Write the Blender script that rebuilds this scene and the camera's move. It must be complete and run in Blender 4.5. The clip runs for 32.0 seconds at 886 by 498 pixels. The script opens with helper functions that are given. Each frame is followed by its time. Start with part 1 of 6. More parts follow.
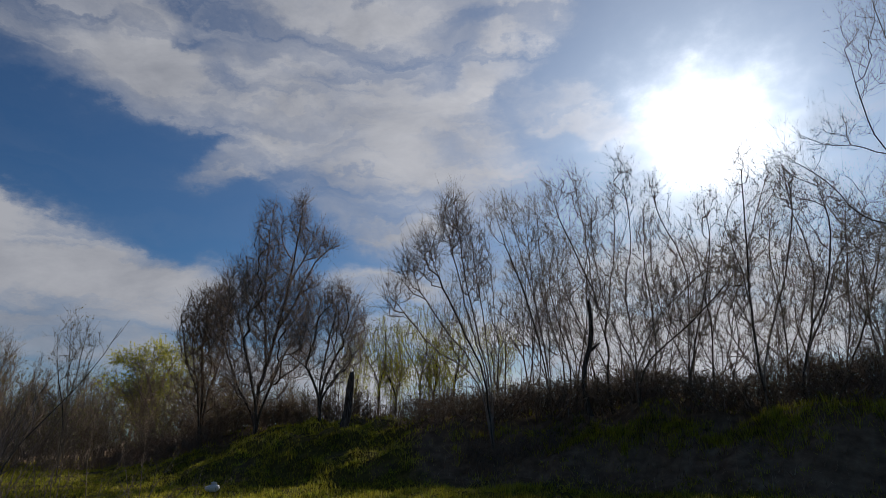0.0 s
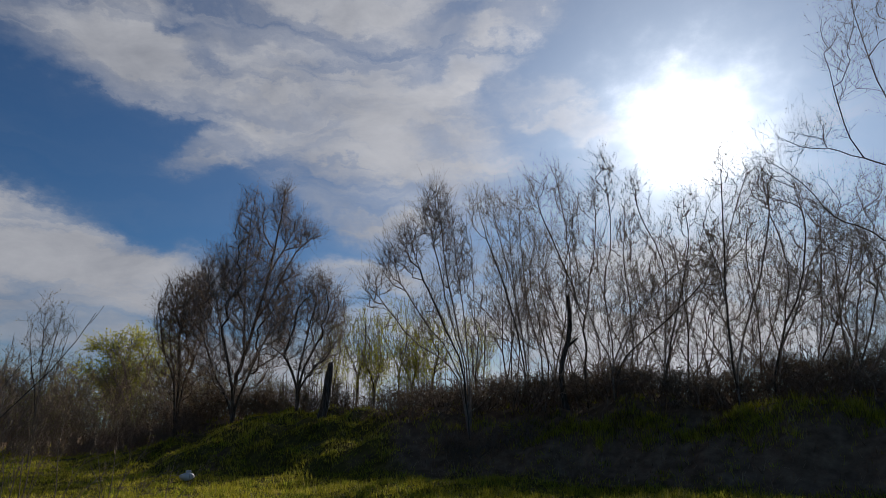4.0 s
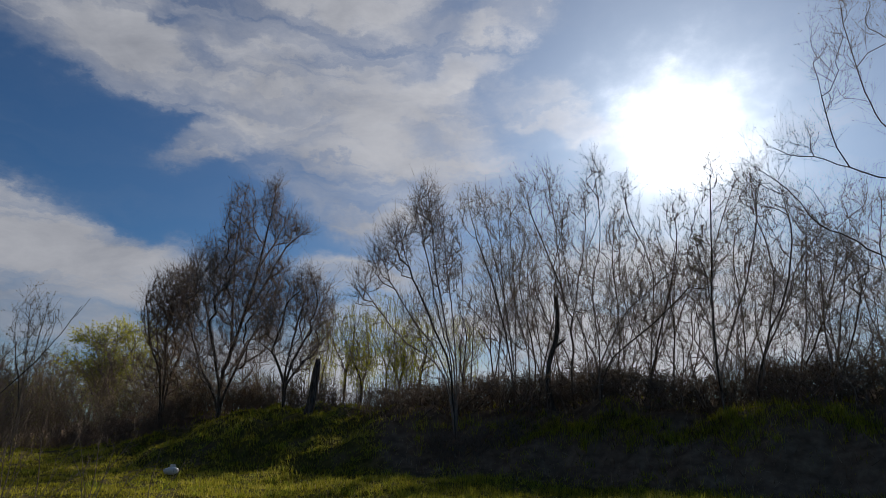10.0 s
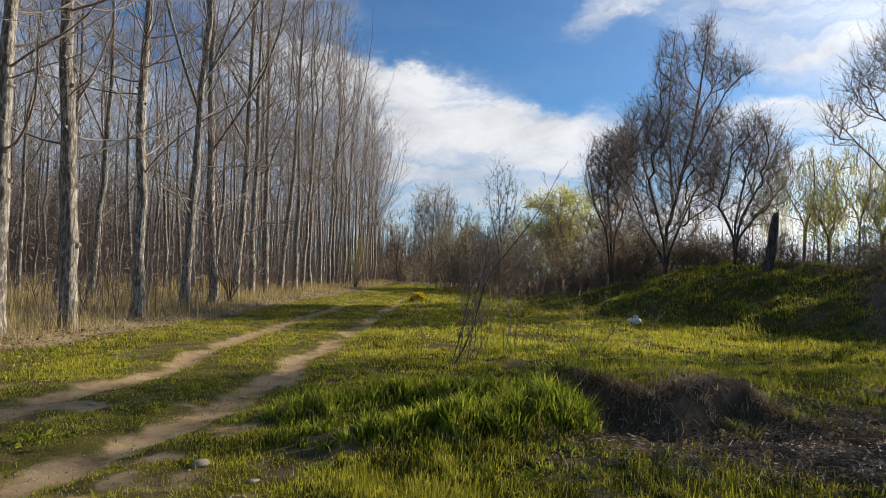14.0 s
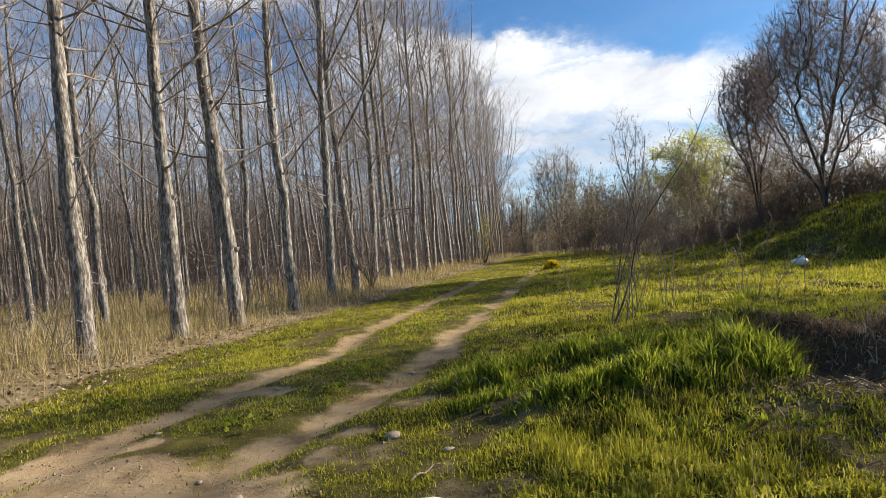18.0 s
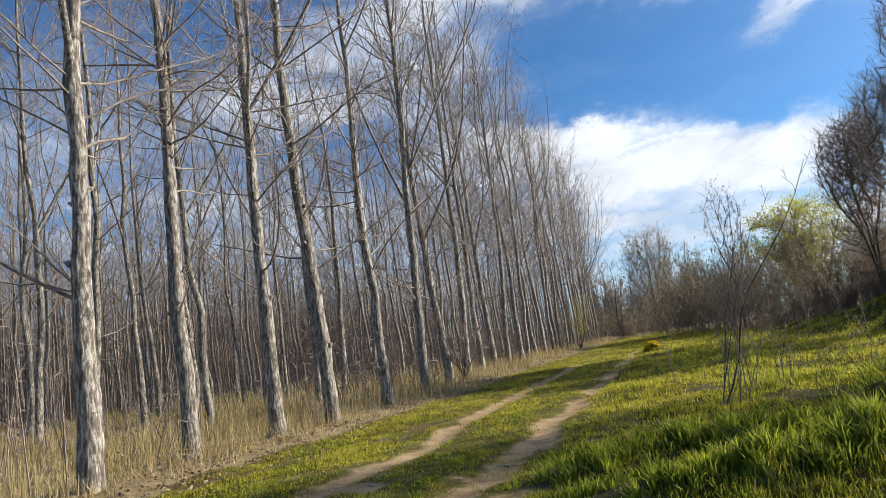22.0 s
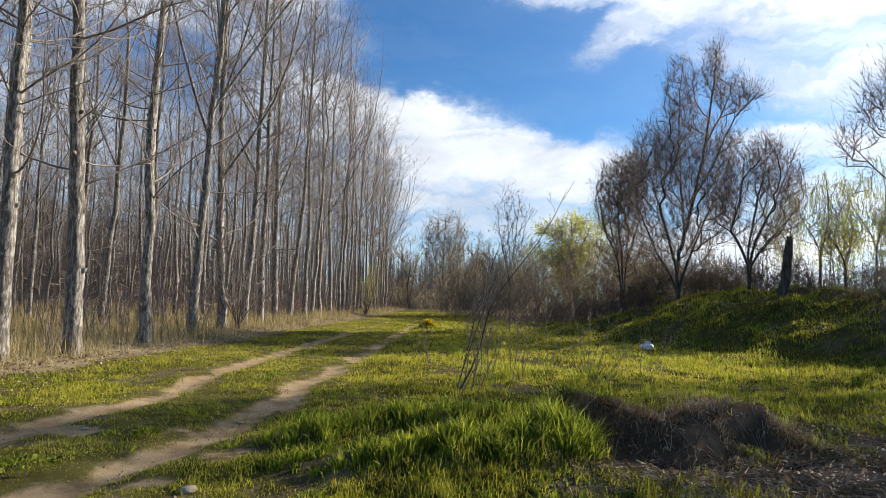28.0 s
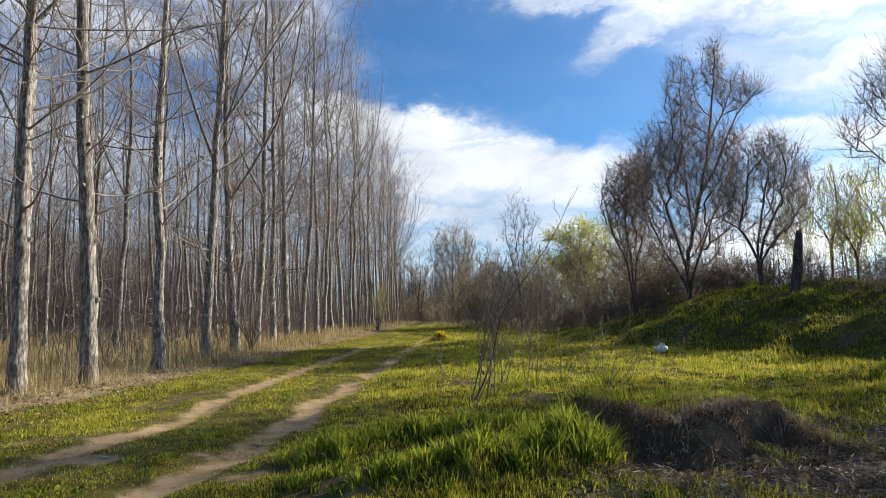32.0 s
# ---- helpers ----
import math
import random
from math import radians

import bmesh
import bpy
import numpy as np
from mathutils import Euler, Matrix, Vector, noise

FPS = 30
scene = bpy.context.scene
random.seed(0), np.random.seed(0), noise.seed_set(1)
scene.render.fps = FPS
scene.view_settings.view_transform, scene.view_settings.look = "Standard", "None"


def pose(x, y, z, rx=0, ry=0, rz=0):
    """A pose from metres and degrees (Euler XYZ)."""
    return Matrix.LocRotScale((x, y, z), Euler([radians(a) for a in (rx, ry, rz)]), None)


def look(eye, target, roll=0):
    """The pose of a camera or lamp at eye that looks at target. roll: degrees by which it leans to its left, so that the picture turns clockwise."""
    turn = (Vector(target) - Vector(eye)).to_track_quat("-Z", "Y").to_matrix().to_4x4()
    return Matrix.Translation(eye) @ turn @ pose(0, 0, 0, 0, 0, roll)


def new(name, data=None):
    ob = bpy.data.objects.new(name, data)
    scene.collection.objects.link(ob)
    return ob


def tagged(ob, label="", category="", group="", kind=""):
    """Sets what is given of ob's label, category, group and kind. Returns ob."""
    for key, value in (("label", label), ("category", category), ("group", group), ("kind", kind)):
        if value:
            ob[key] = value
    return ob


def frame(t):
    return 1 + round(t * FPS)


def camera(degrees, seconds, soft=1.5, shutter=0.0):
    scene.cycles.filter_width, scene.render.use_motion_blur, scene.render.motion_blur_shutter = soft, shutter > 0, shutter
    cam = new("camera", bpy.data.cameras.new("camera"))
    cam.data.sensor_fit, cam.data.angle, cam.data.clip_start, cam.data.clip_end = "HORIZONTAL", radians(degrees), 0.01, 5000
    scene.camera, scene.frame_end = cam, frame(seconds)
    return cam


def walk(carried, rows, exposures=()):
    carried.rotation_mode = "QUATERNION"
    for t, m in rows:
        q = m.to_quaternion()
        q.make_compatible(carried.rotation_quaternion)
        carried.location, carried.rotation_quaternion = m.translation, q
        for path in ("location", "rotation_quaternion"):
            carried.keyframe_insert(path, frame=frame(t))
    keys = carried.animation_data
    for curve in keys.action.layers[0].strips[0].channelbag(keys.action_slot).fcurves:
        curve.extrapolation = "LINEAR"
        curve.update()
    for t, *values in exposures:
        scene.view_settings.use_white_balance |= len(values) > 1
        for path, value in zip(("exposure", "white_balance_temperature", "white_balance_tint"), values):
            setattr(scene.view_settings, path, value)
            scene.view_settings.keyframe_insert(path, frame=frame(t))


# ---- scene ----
cam = camera(71.14, 32.0, soft=0.5)

# seconds, eye, point looked at, roll
PATH = [
    (0, (0.318, -0.409, 1.320), (6.222, 7.148, 4.154), -1.64),
    (0.5, (0.338, -0.410, 1.315), (6.256, 7.142, 4.134), -0.88),
    (1, (0.315, -0.429, 1.306), (6.286, 7.072, 4.147), -1.08),
    (1.5, (0.324, -0.427, 1.295), (6.447, 6.990, 4.032), -1.82),
    (2, (0.317, -0.452, 1.300), (6.475, 6.943, 4.019), -1.32),
    (2.5, (0.320, -0.433, 1.299), (6.505, 6.944, 4.004), -1.62),
    (3, (0.332, -0.446, 1.308), (6.522, 6.928, 4.011), -1.24),
    (3.5, (0.336, -0.431, 1.305), (6.507, 6.958, 4.013), -1.04),
    (5.5, (0.334, -0.434, 1.302), (6.425, 7.006, 4.051), 0.08),
    (6, (0.340, -0.441, 1.305), (6.454, 6.991, 4.023), 0.16),
    (6.5, (0.342, -0.450, 1.306), (6.496, 6.957, 4.000), -0.13),
    (7, (0.323, -0.458, 1.308), (6.503, 6.942, 3.962), -0.09),
    (7.5, (0.338, -0.456, 1.324), (6.523, 6.945, 3.965), -0.20),
    (8, (0.321, -0.466, 1.304), (6.494, 6.933, 3.976), 0.38),
    (8.5, (0.330, -0.475, 1.308), (6.496, 6.944, 3.941), 0.23),
    (9, (0.336, -0.447, 1.308), (6.571, 6.918, 3.930), -0.13),
    (9.5, (0.340, -0.462, 1.313), (6.599, 6.877, 3.952), -0.26),
    (10, (0.334, -0.474, 1.313), (6.595, 6.844, 4.006), 0.19),
    (10.5, (0.319, -0.468, 1.318), (6.566, 6.864, 4.005), 1.29),
    (11, (0.303, -0.476, 1.320), (6.544, 6.881, 3.950), 0.66),
    (11.5, (0.284, -0.396, 1.354), (5.855, 7.488, 3.960), 0.75),
    (12, (0.213, -0.231, 1.337), (4.530, 8.460, 3.751), 0.72),
    (12.5, (0.065, -0.097, 1.330), (2.889, 9.255, 3.468), 1.00),
    (13, (0.038, 0.063, 1.314), (2.078, 9.719, 2.924), 3.29),
    (13.5, (0.003, 0.128, 1.331), (1.531, 9.974, 2.184), 3.65),
    (14, (-0.081, 0.156, 1.264), (0.411, 10.136, 1.652), 1.46),
    (14.5, (-0.173, 0.294, 1.241), (-0.593, 10.283, 1.029), -1.22),
    (15, (-0.256, 0.327, 1.153), (-1.239, 10.274, 0.875), -2.14),
    (15.5, (-0.269, 0.411, 1.108), (-1.444, 10.312, 0.331), 1.11),
    (17.5, (-0.351, 0.312, 1.173), (-1.837, 10.200, 0.986), -5.46),
    (18, (-0.365, 0.324, 1.162), (-1.855, 10.212, 1.212), -5.41),
    (18.5, (-0.363, 0.328, 1.162), (-1.831, 10.220, 1.238), -5.72),
    (19, (-0.357, 0.329, 1.161), (-1.798, 10.225, 1.195), -6.05),
    (19.5, (-0.346, 0.320, 1.169), (-1.717, 10.225, 1.160), -6.26),
    (20, (-0.341, 0.310, 1.173), (-1.624, 10.226, 1.329), -5.45),
    (20.5, (-0.346, 0.318, 1.173), (-1.623, 10.226, 1.621), -5.15),
    (21, (-0.356, 0.326, 1.158), (-1.626, 10.225, 1.791), -5.11),
    (21.5, (-0.354, 0.327, 1.153), (-1.621, 10.223, 1.832), -5.02),
    (22, (-0.332, 0.396, 1.109), (-3.023, 9.885, 2.755), -8.32),
    (22.5, (-0.265, 0.392, 1.165), (-2.918, 9.936, 2.535), 0.90),
    (23, (-0.259, 0.406, 1.183), (-2.850, 9.996, 2.338), 3.29),
    (23.5, (-0.175, 0.405, 1.178), (-0.750, 10.375, 1.696), 3.05),
    (24, (-0.115, 0.329, 1.174), (0.434, 10.308, 1.499), 1.04),
    (24.5, (-0.131, 0.292, 1.168), (0.161, 10.287, 1.272), 5.39),
    (25, (-0.038, 0.375, 1.200), (0.255, 10.362, 1.610), 0.56),
    (25.5, (0.005, 0.331, 1.171), (0.701, 10.279, 1.911), 0.16),
    (26, (0.005, 0.282, 1.191), (0.482, 10.232, 2.061), 2.06),
    (26.5, (-0.003, 0.305, 1.195), (0.216, 10.265, 2.064), 2.19),
    (28.5, (0.037, 0.290, 1.199), (0.365, 10.251, 2.022), 0.79),
    (29, (0.057, 0.289, 1.197), (0.364, 10.240, 2.140), -0.10),
    (29.5, (0.070, 0.255, 1.217), (0.388, 10.183, 2.373), -0.57),
    (30, (0.049, 0.254, 1.233), (0.329, 10.187, 2.349), -0.78),
    (30.5, (0.019, 0.270, 1.224), (0.069, 10.211, 2.306), -0.87),
    (31, (-0.013, 0.272, 1.208), (0.040, 10.217, 2.251), -0.60),
    (31.5, (0.002, 0.263, 1.218), (0.128, 10.211, 2.223), -1.02),
    (32, (0.037, 0.245, 1.210), (0.190, 10.192, 2.225), -1.51),
]
# exposure and white balance of the film camera: stopped down against the sun, opened up along the poplars
EXPOSURES = [(0.0, -1.06, 6250, 13), (11.2, -1.06, 6250, 13), (12.1, -1.2, 6250, 12), (13.0, -0.31, 6450, 11), (14.0, 0.14, 6550, 10), (15.0, 0.46, 6600, 10), (19.5, 0.44, 6380, 9.5), (21.0, 0.44, 6200, 9), (32.0, 0.41, 6250, 9)]
walk(cam, [(t, look(eye, aim, roll)) for t, eye, aim, roll in PATH], EXPOSURES)

# ---------------------------------------------------------------- sky and sun
SUN_AZ, SUN_EL = 63.5, 24.0


def heading(az, el):
    a, e = radians(az), radians(el)
    return Vector((math.sin(a) * math.cos(e), math.cos(a) * math.cos(e), math.sin(e)))


sun_data = bpy.data.lights.new("sun", "SUN")
sun_data.energy, sun_data.angle, sun_data.color = 7.0, radians(0.6), (1.0, 0.9, 0.73)
sun = new("sun", sun_data)
sun.matrix_world = look(heading(SUN_AZ, SUN_EL) * 100, (0, 0, 0))


class Nodes:
    """Short spelling for shader node trees."""

    def __init__(self, tree):
        self.tree = tree
        tree.nodes.clear()

    def make(self, kind):
        return self.tree.nodes.new(kind)

    def vector(self, op):
        node = self.make("ShaderNodeVectorMath")
        node.operation = op
        return node

    def put(self, socket, value):
        if isinstance(value, bpy.types.NodeSocket):
            self.tree.links.new(value, socket)
        else:
            socket.default_value = value

    def math(self, op, a, b=0.0, c=0.0, clamp=False):
        node = self.make("ShaderNodeMath")
        node.operation, node.use_clamp = op, clamp
        for socket, value in zip(node.inputs, (a, b, c)):
            self.put(socket, value)
        return node.outputs[0]

    def noise(self, vector, scale, detail=4.0, rough=0.55, distortion=0.0):
        node = self.make("ShaderNodeTexNoise")
        if vector is not None:
            self.put(node.inputs["Vector"], vector)
        for key, value in (("Scale", scale), ("Detail", detail), ("Roughness", rough), ("Distortion", distortion)):
            node.inputs[key].default_value = value
        return node.outputs[0]

    def ramp(self, fac, *stops):
        node = self.make("ShaderNodeValToRGB")
        self.put(node.inputs[0], fac)
        el = node.color_ramp.elements
        while len(el) < len(stops):
            el.new(0.5)
        for e, (p, c) in zip(el, stops):
            e.position, e.color = p, (*c, 1.0) if len(c) == 3 else c
        return node.outputs[0]

    def mix(self, fac, a, b, blend="MIX"):
        node = self.make("ShaderNodeMix")
        node.data_type, node.blend_type = "RGBA", blend
        self.put(node.inputs[0], fac)
        self.put(node.inputs[6], a if isinstance(a, bpy.types.NodeSocket) else (*a, 1.0))
        self.put(node.inputs[7], b if isinstance(b, bpy.types.NodeSocket) else (*b, 1.0))
        return node.outputs[2]

    def mapped(self, vector, scale=(1, 1, 1), rot=(0, 0, 0)):
        node = self.make("ShaderNodeMapping")
        self.put(node.inputs[0], vector)
        node.inputs["Scale"].default_value, node.inputs["Rotation"].default_value = scale, rot
        return node.outputs[0]


def build_world():
    world = bpy.data.worlds.new("sky")
    scene.world = world
    world.use_nodes = True
    n = Nodes(world.node_tree)
    sky = n.make("ShaderNodeTexSky")
    sky.sky_type, sky.sun_disc = "NISHITA", False
    sky.sun_elevation, sky.sun_rotation = radians(SUN_EL), radians(SUN_AZ)
    sky.altitude, sky.air_density, sky.dust_density, sky.ozone_density = 100, 1.0, 0.35, 2.2
    way = n.make("ShaderNodeTexCoord").outputs["Generated"]
    parts = n.make("ShaderNodeSeparateXYZ")
    n.put(parts.inputs[0], way)
    x, y, z = parts.outputs
    az = n.math("MULTIPLY", n.math("ARCTAN2", x, y), 180 / math.pi)
    el = n.math("MULTIPLY", n.math("ARCSINE", z), 180 / math.pi)
    # wisps: a slow warp and a stretched fine grain
    flat = n.make("ShaderNodeCombineXYZ")
    n.put(flat.inputs[0], az)
    n.put(flat.inputs[1], el)
    warp_a = n.math("MULTIPLY", n.math("SUBTRACT", n.noise(n.mapped(flat.outputs[0], (1, 1.6, 1)), 0.12, 7.0, 0.62), 0.5), 14.0)
    shifted = n.vector("ADD")
    n.put(shifted.inputs[0], flat.outputs[0])
    shifted.inputs[1].default_value = (40, 70, 10)
    warp_e = n.math("MULTIPLY", n.math("SUBTRACT", n.noise(n.mapped(shifted.outputs[0], (1, 1.6, 1)), 0.14, 7.0, 0.62), 0.5), 7.5)
    u, v = n.math("ADD", az, warp_a), n.math("ADD", el, warp_e)
    # azimuth, elevation, half length, half height, slope in degrees, amount
    clouds = [
        (24, 28.5, 19, 5.0, -13, 1.0), (40, 25.5, 8, 5.5, -20, 0.75), (46, 34.5, 8, 2.6, 38, 0.9), (33, 34, 10, 3.6, -5, 0.6), (19.0, 24.2, 4.5, 1.7, 24, 0.7),
        (2, 33, 12, 4.5, -10, 0.75), (22, 42, 26, 6, -5, 0.8), (31, 20.2, 9, 2.2, -12, 0.7),
        (4, 14.4, 14, 3.0, -9, 1.0), (12, 12.2, 8, 2.4, -8, 0.8), (2, 10.0, 14, 3.4, 0, 0.75), (-4, 17.6, 6, 1.7, -14, 0.7),
        (32, 12.9, 5.5, 1.9, -10, 0.9), (53, 27.0, 6, 1.7, -24, 0.65), (38, 15.5, 6, 2.6, -10, 0.6), (62, 10, 22, 6.5, 0, 1.0), (66, 20, 14, 5, 0, 0.3),
        (40, 6, 30, 4.5, 0, 0.7), (0, 3.5, 40, 3.5, 0, 0.7), (-22, 26, 14, 5, 15, 0.8), (-46, 20, 14, 9, 20, 0.35), (-26, 11, 22, 7, 0, 0.65), (-12, 19, 6, 6, 40, 0.5),
        (-14, 33, 9, 4, -20, 0.35), (120, 30, 30, 12, 10, 0.4), (-120, 32, 34, 12, -10, 0.3), (178, 18, 30, 7, 0, 0.3), (-90, 12, 30, 6, 0, 0.4),
    ]
    gaps = [(14.5, 32.0, 4.0, 1.6, -30, 0.55), (38, 25.6, 3.0, 1.6, -25, 0.35), (22, 24.5, 4, 1.2, -20, 0.25), (10, 12.8, 6, 0.8, -10, 0.3)]
    total = None
    for cu, cv, a, b, slope, amount in clouds + [(*g[:5], -g[5]) for g in gaps]:
        c, s = math.cos(radians(slope)), math.sin(radians(slope))
        du, dv = n.math("SUBTRACT", u, cu), n.math("SUBTRACT", v, cv)
        p = n.math("MULTIPLY_ADD", du, c / a, n.math("MULTIPLY", dv, s / a))
        q = n.math("MULTIPLY_ADD", dv, c / b, n.math("MULTIPLY", du, -s / b))
        r2 = n.math("MULTIPLY_ADD", p, p, n.math("MULTIPLY", q, q))
        bump = n.math("MULTIPLY", n.math("EXPONENT", n.math("MULTIPLY", n.math("MULTIPLY", r2, r2), -0.8)), amount)
        total = bump if total is None else n.math("ADD", total, bump)
    bent = n.make("ShaderNodeCombineXYZ")
    n.put(bent.inputs[0], u)
    n.put(bent.inputs[1], v)
    streak = n.noise(n.mapped(bent.outputs[0], (0.3, 2.2, 1), (0, 0, radians(-22))), 0.17, 7.0, 0.53, 0.6)
    fleece = n.noise(n.mapped(bent.outputs[0], (0.35, 1.5, 1), (0, 0, radians(-30))), 0.13, 6.0, 0.5, 0.5)
    grain = n.math("ADD", n.math("MULTIPLY_ADD", streak, 2.6, -1.32), n.math("MULTIPLY_ADD", fleece, 1.3, -0.65))
    dense = n.math("ADD", total, n.math("MULTIPLY", grain, n.math("ADD", n.math("MULTIPLY", total, 0.9, clamp=True), 0.16)))
    cover = n.make("ShaderNodeMapRange")
    cover.interpolation_type = "SMOOTHSTEP"
    n.put(cover.inputs[0], dense)
    cover.inputs[1].default_value, cover.inputs[2].default_value = -0.12, 1.45
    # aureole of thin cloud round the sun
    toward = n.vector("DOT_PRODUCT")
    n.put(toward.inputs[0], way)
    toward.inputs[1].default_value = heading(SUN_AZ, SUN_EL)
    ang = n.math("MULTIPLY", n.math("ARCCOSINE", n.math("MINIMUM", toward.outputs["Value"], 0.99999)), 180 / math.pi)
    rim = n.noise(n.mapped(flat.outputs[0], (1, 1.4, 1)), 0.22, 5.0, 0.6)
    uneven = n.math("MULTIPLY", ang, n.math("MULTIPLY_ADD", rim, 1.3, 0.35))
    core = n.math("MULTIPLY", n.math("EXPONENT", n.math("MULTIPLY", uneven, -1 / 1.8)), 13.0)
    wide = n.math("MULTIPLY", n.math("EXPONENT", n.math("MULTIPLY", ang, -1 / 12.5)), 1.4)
    thick = n.noise(n.mapped(flat.outputs[0], (0.6, 1.3, 1), (0, 0, radians(-20))), 0.16, 6.0, 0.6, 0.4)
    body = n.ramp(thick, (0.3, (0.52, 0.55, 0.61)), (0.62, (0.8, 0.82, 0.855)))
    tint = n.vector("SCALE")
    n.put(tint.inputs[0], body)
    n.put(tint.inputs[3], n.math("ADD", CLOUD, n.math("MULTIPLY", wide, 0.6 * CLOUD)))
    deep = n.vector("SCALE")
    n.put(deep.inputs[0], n.mix(1.0, sky.outputs[0], (0.41, 0.80, 1.12), "MULTIPLY"))
    deep.inputs[3].default_value = SKY
    mixed = n.mix(cover.outputs[0], deep.outputs[0], tint.outputs[0])
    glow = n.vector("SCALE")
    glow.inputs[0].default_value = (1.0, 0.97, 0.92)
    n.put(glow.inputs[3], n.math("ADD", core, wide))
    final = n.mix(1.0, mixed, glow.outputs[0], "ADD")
    back = n.make("ShaderNodeBackground")
    n.put(back.inputs[0], final)
    back.inputs[1].default_value = 1.0
    n.put(n.make("ShaderNodeOutputWorld").inputs[0], back.outputs[0])


SKY, CLOUD = 0.09, 0.95
build_world()


# ---------------------------------------------------------------- materials
def material(name):
    mat = bpy.data.materials.new(name)
    mat.use_nodes = True
    return mat, Nodes(mat.node_tree)


def finish(n, shader):
    n.put(n.make("ShaderNodeOutputMaterial").inputs[0], shader)


def principled(n, colour, rough, bump=None, strength=0.4, distance=0.02, shine=0.2):
    node = n.make("ShaderNodeBsdfPrincipled")
    n.put(node.inputs["Base Color"], colour if isinstance(colour, bpy.types.NodeSocket) else (*colour, 1.0))
    n.put(node.inputs["Roughness"], rough)
    node.inputs["Specular IOR Level"].default_value = shine
    if bump is not None:
        b = n.make("ShaderNodeBump")
        b.inputs["Strength"].default_value, b.inputs["Distance"].default_value = strength, distance
        n.put(b.inputs["Height"], bump)
        n.put(node.inputs["Normal"], b.outputs[0])
    return node.outputs[0]


def bark(name, dark, mid, pale, stretch=0.18, scale=9.0, lichen=None, marks=False):
    """Fissured bark: plates stretched along the stem, blotches, and a shift from tree to tree."""
    mat, n = material(name)
    place = n.make("ShaderNodeTexCoord").outputs["Object"]
    who = n.make("ShaderNodeObjectInfo").outputs["Random"]
    fissure = n.noise(n.mapped(place, (1, 1, stretch)), scale * 2.2, 5.0, 0.65, 0.4)
    blotch = n.noise(n.mapped(place, (1, 1, 0.6)), 2.3, 4.0, 0.6)
    base = n.ramp(fissure, (0.32, dark), (0.48 if marks else 0.5, mid), (0.6 if marks else 0.68, pale))
    base = n.mix(n.math("MULTIPLY", blotch, 0.3), base, dark)
    if marks:
        base = n.mix(n.ramp(n.noise(n.mapped(place, (1, 1, 3.5)), 5.0, 5.0, 0.7), (0.6, (0, 0, 0)), (0.7, (0.8, 0.8, 0.8))), base, dark)
    if lichen:
        base = n.mix(n.ramp(n.noise(place, 5.0, 5.0, 0.7), (0.56, (0, 0, 0)), (0.68, (0.55, 0.55, 0.55))), base, lichen)
    base = n.mix(n.math("MULTIPLY", who, 0.25), base, n.mix(0.5, dark, mid))
    finish(n, principled(n, base, 0.9, fissure, 0.7, 0.03))
    return mat


def blade(name, *colours, through_light=0.4, rough=0.6):
    """Leaves and grass: colour varies from blade to blade; some light passes through."""
    mat, n = material(name)
    who = n.make("ShaderNodeNewGeometry").outputs["Random Per Island"]
    place = n.make("ShaderNodeTexCoord").outputs["Object"]
    patch, spots = n.noise(place, 0.5, 4.0, 0.6), n.noise(place, 4.0, 3.0, 0.6)
    pick = n.math("ADD", n.math("MULTIPLY", who, 0.75), n.math("MULTIPLY_ADD", patch, 1.7, n.math("MULTIPLY_ADD", spots, 1.1, -1.3)), clamp=True)
    colour = n.ramp(pick, *[(i / (len(colours) - 1), c) for i, c in enumerate(colours)])
    front = principled(n, colour, rough, shine=0.16)
    thru = n.make("ShaderNodeBsdfTranslucent")
    n.put(thru.inputs[0], colour)
    both = n.make("ShaderNodeMixShader")
    both.inputs[0].default_value = through_light
    n.put(both.inputs[1], front)
    n.put(both.inputs[2], thru.outputs[0])
    finish(n, both.outputs[0])
    return mat


def plain(name, a, b, rough=0.8, scale=20.0, strength=0.4, distance=0.01):
    mat, n = material(name)
    place = n.make("ShaderNodeTexCoord").outputs["Object"]
    big, fine = n.noise(place, scale * 0.2, 4.0), n.noise(place, scale, 5.0, 0.65)
    colour = n.mix(n.math("MULTIPLY_ADD", fine, 0.8, n.math("MULTIPLY_ADD", big, 0.8, -0.3), clamp=True), a, b)
    finish(n, principled(n, colour, rough, fine, strength, distance))
    return mat


